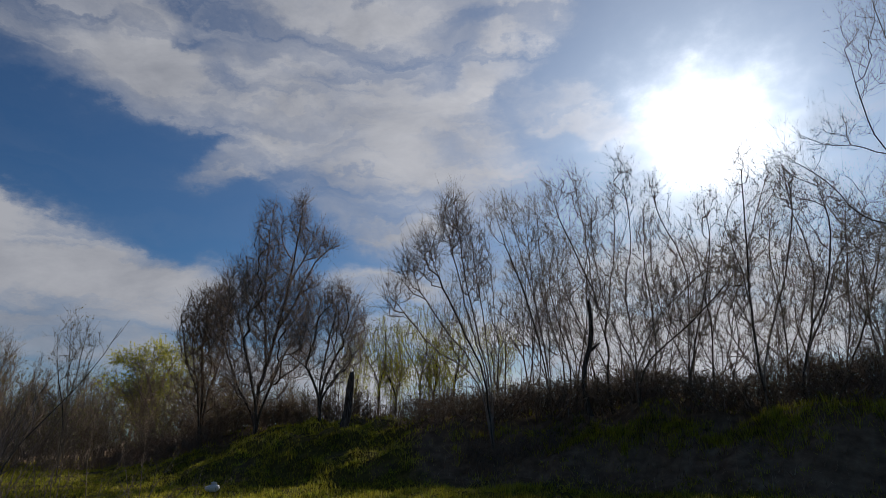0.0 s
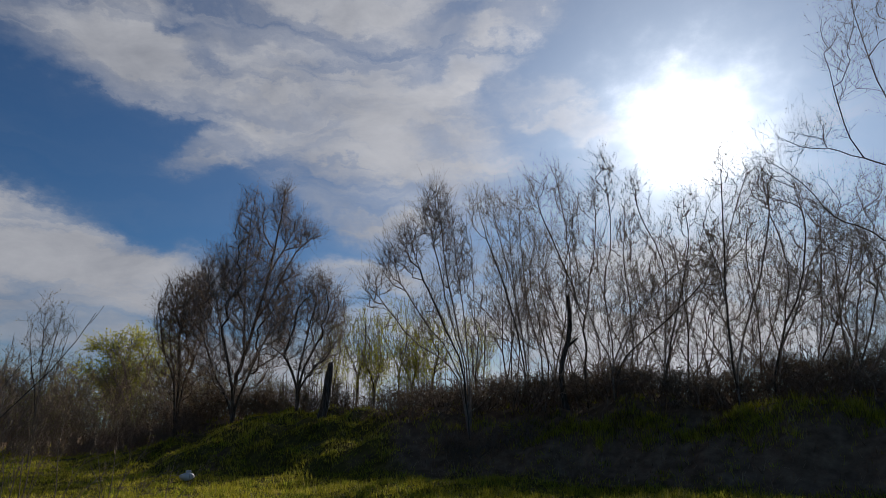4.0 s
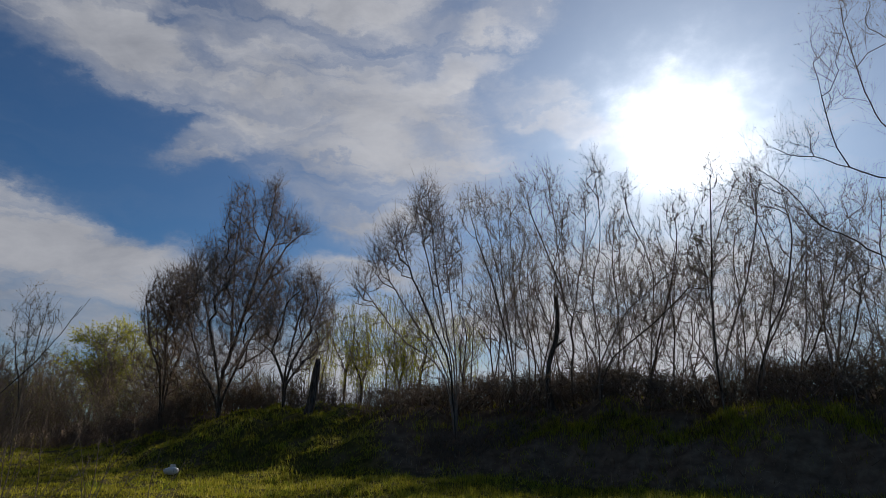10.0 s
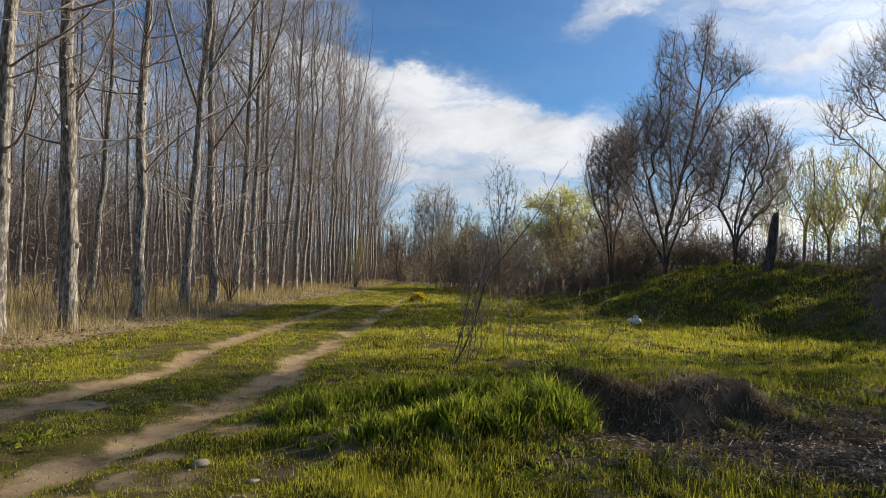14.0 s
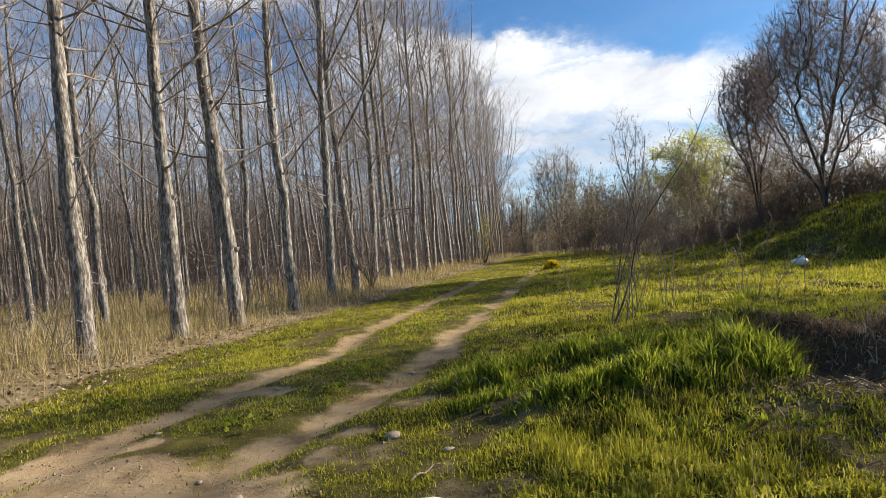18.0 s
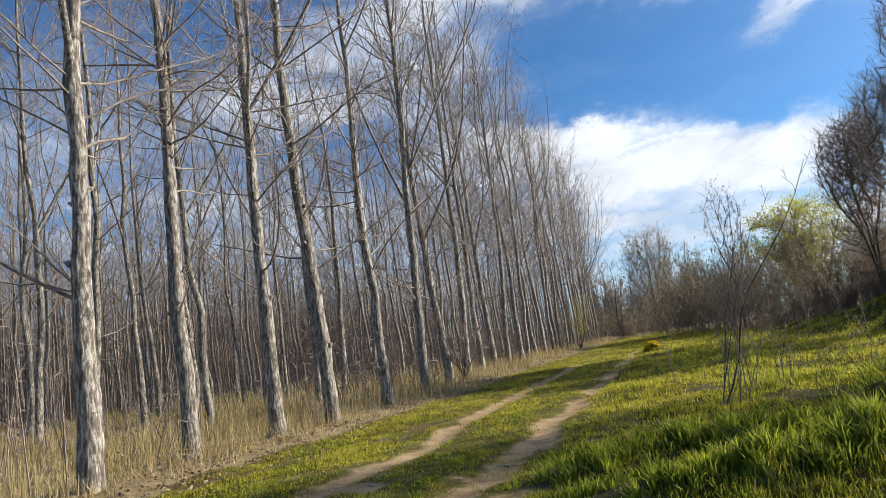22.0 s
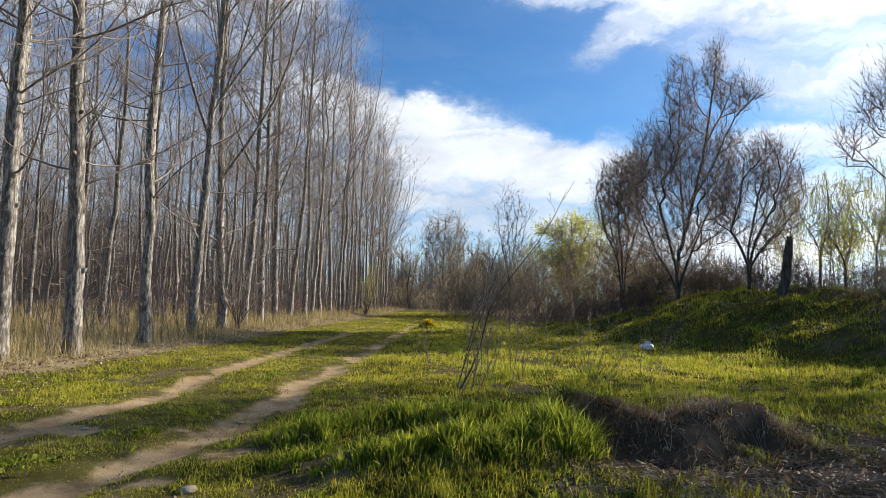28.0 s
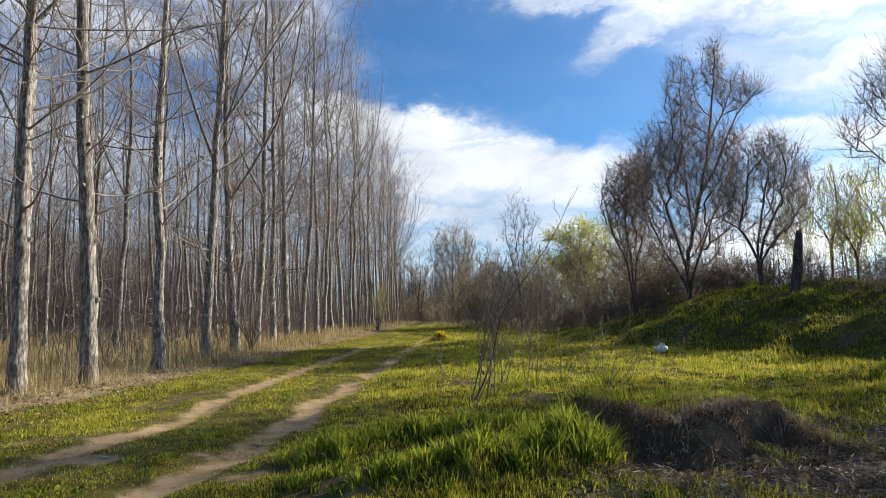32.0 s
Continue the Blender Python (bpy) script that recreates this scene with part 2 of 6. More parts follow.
def soil_material():
    """The ground sheet: turf soil, sandy wheel tracks, dry litter under the wood, dark earth by the scarp."""
    mat, n = material("soil")
    place = n.make("ShaderNodeTexCoord").outputs["Object"]

    def mask(name):
        node = n.make("ShaderNodeAttribute")
        node.attribute_name = name
        return node.outputs["Fac"]

    big, mid, fine = n.noise(place, 0.35, 5.0, 0.6), n.noise(place, 3.0, 6.0, 0.65), n.noise(place, 45.0, 5.0, 0.7)
    turf = n.ramp(mid, (0.3, (0.045, 0.033, 0.017)), (0.5, (0.12, 0.09, 0.044)), (0.7, (0.25, 0.19, 0.1)))
    sand = n.ramp(mid, (0.28, (0.19, 0.125, 0.065)), (0.5, (0.42, 0.295, 0.165)), (0.72, (0.56, 0.42, 0.255)))
    sand = n.mix(n.math("MULTIPLY", fine, 0.6), sand, (0.17, 0.118, 0.072))
    dry = n.ramp(mid, (0.3, (0.15, 0.11, 0.062)), (0.52, (0.28, 0.215, 0.122)), (0.72, (0.37, 0.3, 0.18)))
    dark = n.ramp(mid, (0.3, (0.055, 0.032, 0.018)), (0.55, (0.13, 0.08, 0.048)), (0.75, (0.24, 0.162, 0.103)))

    crumb = n.noise(place, 11.0, 4.0, 0.7)

    def edge(name, soft=0.22):
        m = n.make("ShaderNodeMapRange")
        n.put(m.inputs[0], n.math("MULTIPLY_ADD", mask(name), 1.25, n.math("MULTIPLY_ADD", mid, 0.9, n.math("MULTIPLY_ADD", crumb, 0.8, n.math("MULTIPLY_ADD", fine, 0.35, -1.2)))))
        m.inputs[1].default_value, m.inputs[2].default_value = 0.5 - soft, 0.5 + soft
        return m.outputs[0]

    moss = n.ramp(mid, (0.3, (0.035, 0.03, 0.009)), (0.5, (0.088, 0.078, 0.018)), (0.7, (0.17, 0.14, 0.036)))
    colour = n.mix(edge("moss"), turf, moss)
    colour = n.mix(edge("dry"), colour, dry)
    # brown bank litter, its tone standing in for the slope's shade too
    litter_shade = n.ramp(mid, (0.3, (0.085, 0.053, 0.032)), (0.52, (0.19, 0.127, 0.08)), (0.75, (0.3, 0.215, 0.135)))
    colour = n.mix(edge("litter_shade", 0.3), colour, litter_shade)
    colour = n.mix(edge("sand", 0.24), colour, sand)
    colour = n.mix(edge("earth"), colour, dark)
    colour = n.mix(n.math("MULTIPLY", big, 0.25), colour, (0.09, 0.08, 0.045))
    height = n.math("ADD", n.math("MULTIPLY", mid, 0.7), n.math("MULTIPLY", fine, 0.35))
    finish(n, principled(n, colour, 0.95, height, 0.8, 0.04, 0.05))
    return mat


SOIL = soil_material()
POPLAR_BARK = bark("poplar_bark", (0.055, 0.044, 0.036), (0.155, 0.133, 0.114), (0.47, 0.43, 0.38), 0.22, 12.0, lichen=(0.34, 0.315, 0.28), marks=True)
POPLAR_TWIG = bark("poplar_twig", (0.11, 0.088, 0.073), (0.245, 0.203, 0.172), (0.41, 0.355, 0.31), 0.5, 4.0)
WILLOW_BARK = bark("willow_bark", (0.05, 0.04, 0.033), (0.115, 0.095, 0.078), (0.21, 0.18, 0.15))
WILLOW_TWIG = bark("willow_twig", (0.15, 0.115, 0.094), (0.27, 0.213, 0.178), (0.4, 0.335, 0.285), 0.5, 4.0)
SCRUB_TWIG = bark("scrub_twig", (0.14, 0.1, 0.071), (0.25, 0.19, 0.14), (0.37, 0.3, 0.23), 0.5, 4.0)
BRUSH_TWIG = bark("brush_twig", (0.1, 0.07, 0.05), (0.19, 0.14, 0.102), (0.29, 0.225, 0.17), 0.5, 4.0)
DEAD_WOOD = bark("dead_wood", (0.035, 0.028, 0.024), (0.09, 0.075, 0.062), (0.19, 0.165, 0.14))
SPRING_LEAF = blade("spring_leaf", (0.34, 0.36, 0.04), (0.5, 0.5, 0.07), (0.64, 0.6, 0.12), through_light=0.65)
BUD_LEAF = blade("bud_leaf", (0.17, 0.14, 0.06), (0.28, 0.26, 0.11), (0.38, 0.37, 0.16), through_light=0.4)
BRAMBLE_LEAF = blade("bramble_leaf", (0.05, 0.05, 0.02), (0.1, 0.075, 0.035), (0.17, 0.105, 0.055), through_light=0.25)
GRASS = blade("grass_blade", (0.07, 0.066, 0.016), (0.27, 0.255, 0.024), (0.45, 0.42, 0.036), (0.53, 0.455, 0.11), through_light=0.46)
LUSH = blade("lush_blade", (0.05, 0.068, 0.012), (0.25, 0.29, 0.028), (0.48, 0.485, 0.05), through_light=0.5)
STRAW = blade("straw_blade", (0.16, 0.125, 0.05), (0.3, 0.235, 0.1), (0.44, 0.345, 0.165), (0.54, 0.44, 0.26), through_light=0.3)
LITTER = blade("leaf_litter", (0.1, 0.06, 0.036), (0.2, 0.128, 0.078), (0.31, 0.215, 0.137), (0.46, 0.37, 0.265), through_light=0.15)
PETAL = blade("petal", (0.62, 0.42, 0.01), (0.8, 0.6, 0.02), through_light=0.4)
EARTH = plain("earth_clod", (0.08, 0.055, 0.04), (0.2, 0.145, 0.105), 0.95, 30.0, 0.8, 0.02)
STONE = plain("stone", (0.24, 0.19, 0.14), (0.42, 0.35, 0.27), 0.9, 30.0)
GRIT = plain("grit", (0.2, 0.145, 0.09), (0.36, 0.27, 0.175), 0.95, 30.0)
PALE = plain("pale_plastic", (0.66, 0.64, 0.6), (0.85, 0.84, 0.81), 0.45, 12.0, 0.3)
RED = plain("red_paint", (0.55, 0.03, 0.02), (0.68, 0.06, 0.03), 0.35, 12.0, 0.1)
TIN = plain("tin", (0.45, 0.45, 0.46), (0.7, 0.7, 0.7), 0.35, 30.0, 0.1)
TIN.node_tree.nodes["Principled BSDF"].inputs["Metallic"].default_value = 0.9
MOUTH_SHADE = plain("mouth_shade", (0.01, 0.01, 0.01), (0.03, 0.03, 0.03), 0.6, 12.0, 0.1)


# ---------------------------------------------------------------- mesh tools
class Shell:
    """Gathers triangles and quads and turns them into one mesh."""

    def __init__(self):
        self.v, self.t, self.q, self.count = [], [], [], 0

    def add(self, v, tris=None, quads=None):
        v = np.asarray(v, float).reshape(-1, 3)
        if tris is not None:
            self.t.append(np.asarray(tris, np.int64).reshape(-1, 3) + self.count)
        if quads is not None:
            self.q.append(np.asarray(quads, np.int64).reshape(-1, 4) + self.count)
        self.v.append(v)
        self.count += len(v)

    def mesh(self, name, mat, smooth=True):
        me = bpy.data.meshes.new(name)
        v = np.concatenate(self.v) if self.v else np.zeros((0, 3))
        t = np.concatenate(self.t) if self.t else np.zeros((0, 3), np.int64)
        q = np.concatenate(self.q) if self.q else np.zeros((0, 4), np.int64)
        me.vertices.add(len(v))
        me.vertices.foreach_set("co", v.astype(np.float32).ravel())
        loops = np.concatenate([t.ravel(), q.ravel()]).astype(np.int32)
        me.loops.add(len(loops))
        me.loops.foreach_set("vertex_index", loops)
        me.polygons.add(len(t) + len(q))
        starts = np.concatenate([np.arange(len(t)) * 3, len(t) * 3 + np.arange(len(q)) * 4]).astype(np.int32)
        me.polygons.foreach_set("loop_start", starts)
        me.polygons.foreach_set("use_smooth", np.full(len(starts), smooth))
        me.update(calc_edges=True)
        me.materials.append(mat)
        return me


def part(name, shell, mat, parent, label="", smooth=True):
    """One mesh object under a thing or under a part."""
    ob = new(name, shell.mesh(name, mat, smooth))
    ob.parent = parent
    return tagged(ob, label)


def unit(a):
    a = np.asarray(a, float)
    return a / np.maximum(np.linalg.norm(a, axis=-1, keepdims=True), 1e-9)


def sides_of(d):
    """Two directions square to each of the directions d."""
    d = unit(d)
    ref = np.where(np.abs(d[..., 2:3]) > 0.9, np.array([1.0, 0.0, 0.0]), np.array([0.0, 0.0, 1.0]))
    u = unit(np.cross(d, ref))
    return u, np.cross(d, u)


def tube(shell, pts, rad, sides=5, tip=True):
    """A tapered tube along pts; closed to a point at its end."""
    pts, rad = np.asarray(pts, float), np.asarray(rad, float)
    m = len(pts)
    d = np.gradient(pts, axis=0)
    u, w = sides_of(d.mean(0))
    u = unit(u - d * (d @ u)[:, None] / np.maximum((d * d).sum(1), 1e-9)[:, None])
    w = np.cross(unit(d), u)
    a = np.arange(sides) * 2 * math.pi / sides
    ring = pts[:, None] + rad[:, None, None] * (np.cos(a)[None, :, None] * u[:, None] + np.sin(a)[None, :, None] * w[:, None])
    k, j = np.arange(m - 1)[:, None] * sides, np.arange(sides)[None]
    nxt = (j + 1) % sides
    quads = np.stack([k + j, k + nxt, k + sides + nxt, k + sides + j], -1)
    v = ring.reshape(-1, 3)
    if tip:
        v = np.concatenate([v, [pts[-1] + unit(d[-1]) * rad[-1] * 1.5]])
        last = (m - 1) * sides
        shell.add(v, np.stack([last + j[0], last + nxt[0], np.full(sides, m * sides)], -1), quads)
    else:
        shell.add(v, None, quads)


def cones(shell, a, b, r, bend=None):
    """Many thin twigs at once: three-sided, from a to a point at b, bent in the middle where bend is given."""
    a, b = np.asarray(a, float), np.asarray(b, float)
    if len(a) == 0:
        return
    r = np.broadcast_to(r, len(a))
    u, w = sides_of(b - a)
    ang = np.arange(3) * 2 * math.pi / 3
    spread = np.cos(ang)[None, :, None] * u[:, None] + np.sin(ang)[None, :, None] * w[:, None]
    base = a[:, None] + r[:, None, None] * spread
    if bend is None:
        v = np.concatenate([base, b[:, None]], 1)
        k = np.arange(len(a))[:, None, None] * 4
        shell.add(v, k + np.array([[0, 1, 3], [1, 2, 3], [2, 0, 3]]))
    else:
        mid = (a + b)[:, None] / 2 + np.asarray(bend)[:, None] + 0.65 * r[:, None, None] * spread
        v = np.concatenate([base, mid, b[:, None]], 1)
        k = np.arange(len(a))[:, None, None] * 7
        shell.add(v, k + np.array([[3, 4, 6], [4, 5, 6], [5, 3, 6]]), k + np.array([[0, 1, 4, 3], [1, 2, 5, 4], [2, 0, 3, 5]]))


def leaves(shell, p, d, size, rng, width=0.45):
    """Many small folded leaves at p along d."""
    if len(p) == 0:
        return
    d = unit(d)
    u, w = sides_of(d)
    turn = rng.uniform(0, 2 * math.pi, len(p))[:, None]
    side = np.cos(turn) * u + np.sin(turn) * w
    up = np.cross(d, side)
    size = np.broadcast_to(size, len(p))[:, None]
    mid = p + d * size * 0.5
    v = np.stack([p, mid + side * size * width * 0.5 + up * size * 0.08, p + d * size, mid - side * size * width * 0.5 + up * size * 0.08], 1)
    k = np.arange(len(p))[:, None, None] * 4
    shell.add(v, k + np.array([[0, 1, 2], [0, 2, 3]]))


def curve(rng, a, b, m, wander=0.04, sag=(0, 0, 0)):
    """A wavering line from a to b through m points; sag pushes its middle."""
    a, b = np.asarray(a, float), np.asarray(b, float)
    s = np.linspace(0, 1, m)[:, None]
    length = np.linalg.norm(b - a)
    off = np.zeros((m, 3))
    for k in (1, 2, 3):
        off += np.sin(s * math.pi * k + rng.uniform(0, 6.28)) * rng.normal(0, 1, 3) / k
    off -= off[0] * (1 - s) + off[-1] * s
    return a + (b - a) * s + off * wander * length + np.asarray(sag, float) * 4 * s * (1 - s)


def along(pts, s):
    """Places and directions at the shares s of a line."""
    f = np.asarray(s, float) * (len(pts) - 1)
    i = np.minimum(f.astype(int), len(pts) - 2)
    w = (f - i)[:, None]
    return pts[i] * (1 - w) + pts[i + 1] * w, unit(pts[i + 1] - pts[i])


def offshoots(rng, limbs, per_m, ratio, angle, up, start=0.2, m=5, fixed=0.0, wander=0.05):
    """Side branches for limbs of (points, radii); returns limbs in turn."""
    made = []
    for pts, rad in limbs:
        length = np.linalg.norm(np.diff(pts, axis=0), axis=1).sum()
        k = rng.poisson(per_m * length * (1 - start))
        if k == 0:
            continue
        s = np.sort(rng.uniform(start, 0.96, k))
        p, d = along(pts, s)
        r = np.interp(s * (len(rad) - 1), np.arange(len(rad)), rad)
        u, w = sides_of(d)
        t = rng.uniform(0, 2 * math.pi, k)[:, None]
        out = np.cos(t) * u + np.sin(t) * w
        ang = np.radians(rng.normal(angle, angle * 0.22, k))[:, None]
        way = unit(d * np.cos(ang) + out * np.sin(ang) + np.array([0, 0, up]))
        size = (fixed + ratio * length * (0.82 - 0.5 * s)) * rng.uniform(0.55, 1.35, k)
        for i in range(k):
            end = p[i] + way[i] * size[i]
            line = curve(rng, p[i], end, m, wander, (0, 0, -0.06 * size[i] * (1 if up > 0 else -1)))
            r0 = min(r[i] * 0.7, 0.004 + 0.009 * size[i])
            made.append((line, np.linspace(r0, max(0.0025, r0 * 0.25), m)))
    return made


def twigs(shell, rng, limbs, per_m, length, radius, spread=0.7, up=0.25, start=0.1, bend=0.0):
    """Fine twigs on limbs; returns their ends and directions."""
    ps, ds = [], []
    for pts, rad in limbs:
        size = np.linalg.norm(np.diff(pts, axis=0), axis=1).sum()
        k = rng.poisson(per_m * size)
        if k:
            p, d = along(pts, rng.uniform(start, 1.0, k))
            ps.append(p)
            ds.append(d)
    if not ps:
        return np.zeros((0, 3)), np.zeros((0, 3))
    p, d = np.concatenate(ps), np.concatenate(ds)
    way = unit(d + rng.normal(0, spread, d.shape) + np.array([0, 0, up]))
    size = length * rng.uniform(0.45, 1.35, len(p))[:, None]
    end = p + way * size
    cones(shell, p, end, radius, rng.normal(0, bend, p.shape) * size if bend else None)
    return end, way


def stem(rng, a, b, r0, m=9, wander=0.025, sag=(0, 0, 0), r1=0.006):
    line = curve(rng, a, b, m, wander, sag)
    s = np.linspace(0, 1, m)
    rad = r0 * (1 - s) ** 1.1 + r1
    rad[0] *= 1.25
    return line, rad


def grow(rng, stems, aims, tip=0.005, power=0.45, gap=0.32, wander=0.06):
    """Limbs that reach from given stems to every one of many aims, each from the nearest fitting place; thickness adds up downwards."""
    pos, way, parent = [], [], []

    def lay(line, start):
        last = start
        for i, q in enumerate(line):
            d = unit(q - (pos[last] if last >= 0 else line[0] - (0, 0, 1)))
            pos.append(q)
            way.append(d)
            parent.append(last)
            last = len(pos) - 1

    for k, line in enumerate(stems):
        length = np.linalg.norm(np.diff(line, axis=0), axis=1).sum()
        m = max(4, int(length / gap))
        f = np.linspace(0, len(line) - 1, m)
        i = np.minimum(f.astype(int), len(line) - 2)
        w = f - i
        # a smooth line through the given places
        g = np.gradient(line, axis=0)
        h = lambda a: a[:, None]
        fine = h(2 * w ** 3 - 3 * w ** 2 + 1) * line[i] + h(w ** 3 - 2 * w ** 2 + w) * g[i] + h(3 * w ** 2 - 2 * w ** 3) * line[i + 1] + h(w ** 3 - w ** 2) * g[i + 1]
        fine[1:] += rng.normal(0, 0.012 * gap / 0.32, (m - 1, 3))
        if k == 0:
            lay(fine, -1)
        else:
            near = int(np.argmin(np.linalg.norm(np.array(pos) - fine[0], axis=1)))
            lay(fine[1:], near)
    aims = aims[np.argsort(np.linalg.norm(aims - pos[0], axis=1) + rng.normal(0, 0.5, len(aims)))]
    room = len(pos) + 14 * len(aims)
    P, W, count = np.zeros((room, 3)), np.zeros((room, 3)), len(pos)
    P[:count], W[:count] = pos, way
    for q in aims:
        v = q - P[1:count]
        size = np.linalg.norm(v, axis=1) + 1e-6
        u = v / size[:, None]
        cost = size * (1 + 1.3 * np.maximum(0, 0.45 - u[:, 2]) + 0.55 * (1 - (u * W[1:count]).sum(1)))
        j = int(np.argmin(cost)) + 1
        a, da, length = P[j].copy(), W[j].copy(), size[j - 1]
        m = min(12, max(2, int(length / gap)))
        t = np.linspace(0, 1, m + 1)[1:, None]
        side = rng.normal(0, wander * length, 3)
        b = unit(u[j - 1] + (0, 0, 0.35)) * length * 0.7
        line = (2 * t ** 3 - 3 * t ** 2 + 1) * a + (t ** 3 - 2 * t ** 2 + t) * da * length * 0.4 + (3 * t ** 2 - 2 * t ** 3) * q + (t ** 3 - t ** 2) * b + side * 4 * t * (1 - t)
        last = j
        for p in line:
            P[count], W[count] = p, unit(p - P[last])
            parent.append(last)
            last = count
            count += 1
    parent = np.array(parent)
    tips, best, kids = np.zeros(count), np.full(count, -1), [[] for _ in range(count)]
    for i in range(count - 1, 0, -1):
        tips[i] = max(tips[i], 1)
        tips[parent[i]] += tips[i]
        kids[parent[i]].append(i)
    limbs = []
    heap = [(0, 0)]
    while heap:
        start, i = heap.pop()
        chain = [start, i] if start != i else [i]
        while kids[i]:
            order = sorted(kids[i], key=lambda c: -tips[c])
            heap += [(i, c) for c in order[1:]]
            i = order[0]
            chain.append(i)
        if len(chain) > 1:
            r = tip * np.maximum(tips[chain], 1) ** power
            if len(chain) > 2:
                r[0] = r[1] * 1.1
            r[-1] *= 0.6
            limbs.append((P[chain], r))
    return limbs


# ---------------------------------------------------------------- the lie of the land
def step(x):
    x = np.clip(x, 0, 1)
    return x * x * (3 - 2 * x)


def ripple(x, y, size, seed):
    """Smooth uneven ground, between about -1 and 1."""
    r = np.random.RandomState(seed)
    out = 0
    for k in range(6):
        a, f, ph = r.uniform(0, math.pi), r.uniform(0.6, 1.7) / size, r.uniform(0, 6.28)
        out = out + np.sin((x * math.cos(a) + y * math.sin(a)) * f * 2 + ph + 1.3 * np.sin((x * math.sin(a) - y * math.cos(a)) * f * 1.3 + ph * 2))
    return out / 3.4


CREST_Y = (-60, -20, 4, 9, 12.5, 15.5, 18, 21, 27, 35, 50, 90)
CREST_X = (19, 17, 16, 15, 13.6, 12.4, 11.6, 11.0, 10.5, 10.8, 11.8, 15)
CREST_Z = (1.7, 1.75, 1.8, 1.8, 1.75, 1.65, 1.68, 1.74, 1.5, 0.9, 0.2, 0.1)
LEFT_Y, LEFT_X = (-20, 1, 3.9, 5.4, 7.5, 10.1, 11.7, 16, 18, 30, 60), (-7.0, -4.3, -3.75, -3.45, -3.27, -3.15, -3.04, -2.95, -2.85, -2.1, -1.2)
RIGHT_Y, RIGHT_X = (-20, 1, 3.66, 5.85, 7.4, 9.5, 11.7, 13.7, 17.8, 30, 60), (-5.2, -2.9, -2.4, -1.78, -1.7, -1.58, -1.42, -1.27, -1.02, -0.4, 0.0)
WOOD_Y, WOOD_X = (-20, 5.7, 10.4, 13.2, 22.6, 36.5, 60, 80), (-5.4, -5.6, -5.5, -4.95, -4.5, -3.4, -2.4, -1.8)


def bank(x, y):
    crest, top = np.interp(y, CREST_Y, CREST_X), np.interp(y, CREST_Y, CREST_Z)
    wide = np.interp(y, (0, 9, 13, 17, 22, 28, 34, 50), (3.2, 3.4, 3.8, 4.6, 5.8, 5.2, 4.4, 4.0))
    s = (x - crest + wide) / wide
    front = 0.6 * np.clip(s, 0, 1) + 0.4 * step(s)
    fall = 1 - 0.75 * step((x - crest - 4) / 14)
    lumps = (0.2 * ripple(x, y, 1.7, 3) + 0.17 * ripple(x, y, 0.7, 4) + 0.03 * ripple(x, y, 0.28, 17)) * step((s + 0.3) / 0.8) * fall
    return top * front * fall + lumps


def hump(x, y):
    """The low grassy hummock and the earth scarp in it."""
    wide = np.exp(-(((x - 0.2) / 1.4) ** 2 + ((y - 5.3) / 0.9) ** 2)) * 0.07
    for cx, cy, rx, ry, h in ((-0.35, 4.75, 0.55, 0.26, 0.12), (0.5, 4.85, 0.5, 0.24, 0.15), (1.1, 5.2, 0.36, 0.28, 0.16), (0.15, 5.75, 0.8, 0.26, 0.17), (1.2, 6.2, 0.6, 0.3, 0.15), (-0.8, 5.5, 0.4, 0.25, 0.1)):
        wide = wide + h * np.exp(-(((x - cx) / rx) ** 2 + ((y - cy) / ry) ** 2))
    edge = 0.1 * ripple(x, y, 0.5, 8) + 0.05 * ripple(x, y, 0.16, 9)
    front = 5.3 + 0.5 * np.abs((x - 2.2) / 1.15) ** 2.5 * 0.5 + edge
    span = step((1.2 - np.abs(x - 2.2)) / 0.4)
    face = step((y - front) / 0.38) * span * np.exp(-(np.maximum(0, y - 5.8) / 1.3) ** 2)
    rough = (0.055 * ripple(x, y, 0.22, 10) + 0.04 * ripple(x, y, 0.09, 18)) * span * np.exp(-((y - 5.35) / 0.35) ** 2)
    return wide + 0.27 * face * (1 + 0.35 * ripple(x, y, 0.6, 16)) + rough - 0.12 * np.exp(-(((x - 2.15) / 1.0) ** 2 + ((y - 5.05) / 0.33) ** 2))


def ruts(x, y):
    a = np.abs(x - np.interp(y, LEFT_Y, LEFT_X) - 0.1 * ripple(x * 0 + 3, y, 0.9, 5))
    b = np.abs(x - np.interp(y, RIGHT_Y, RIGHT_X) - 0.11 * ripple(x * 0 + 7, y, 0.8, 6))
    return a, b


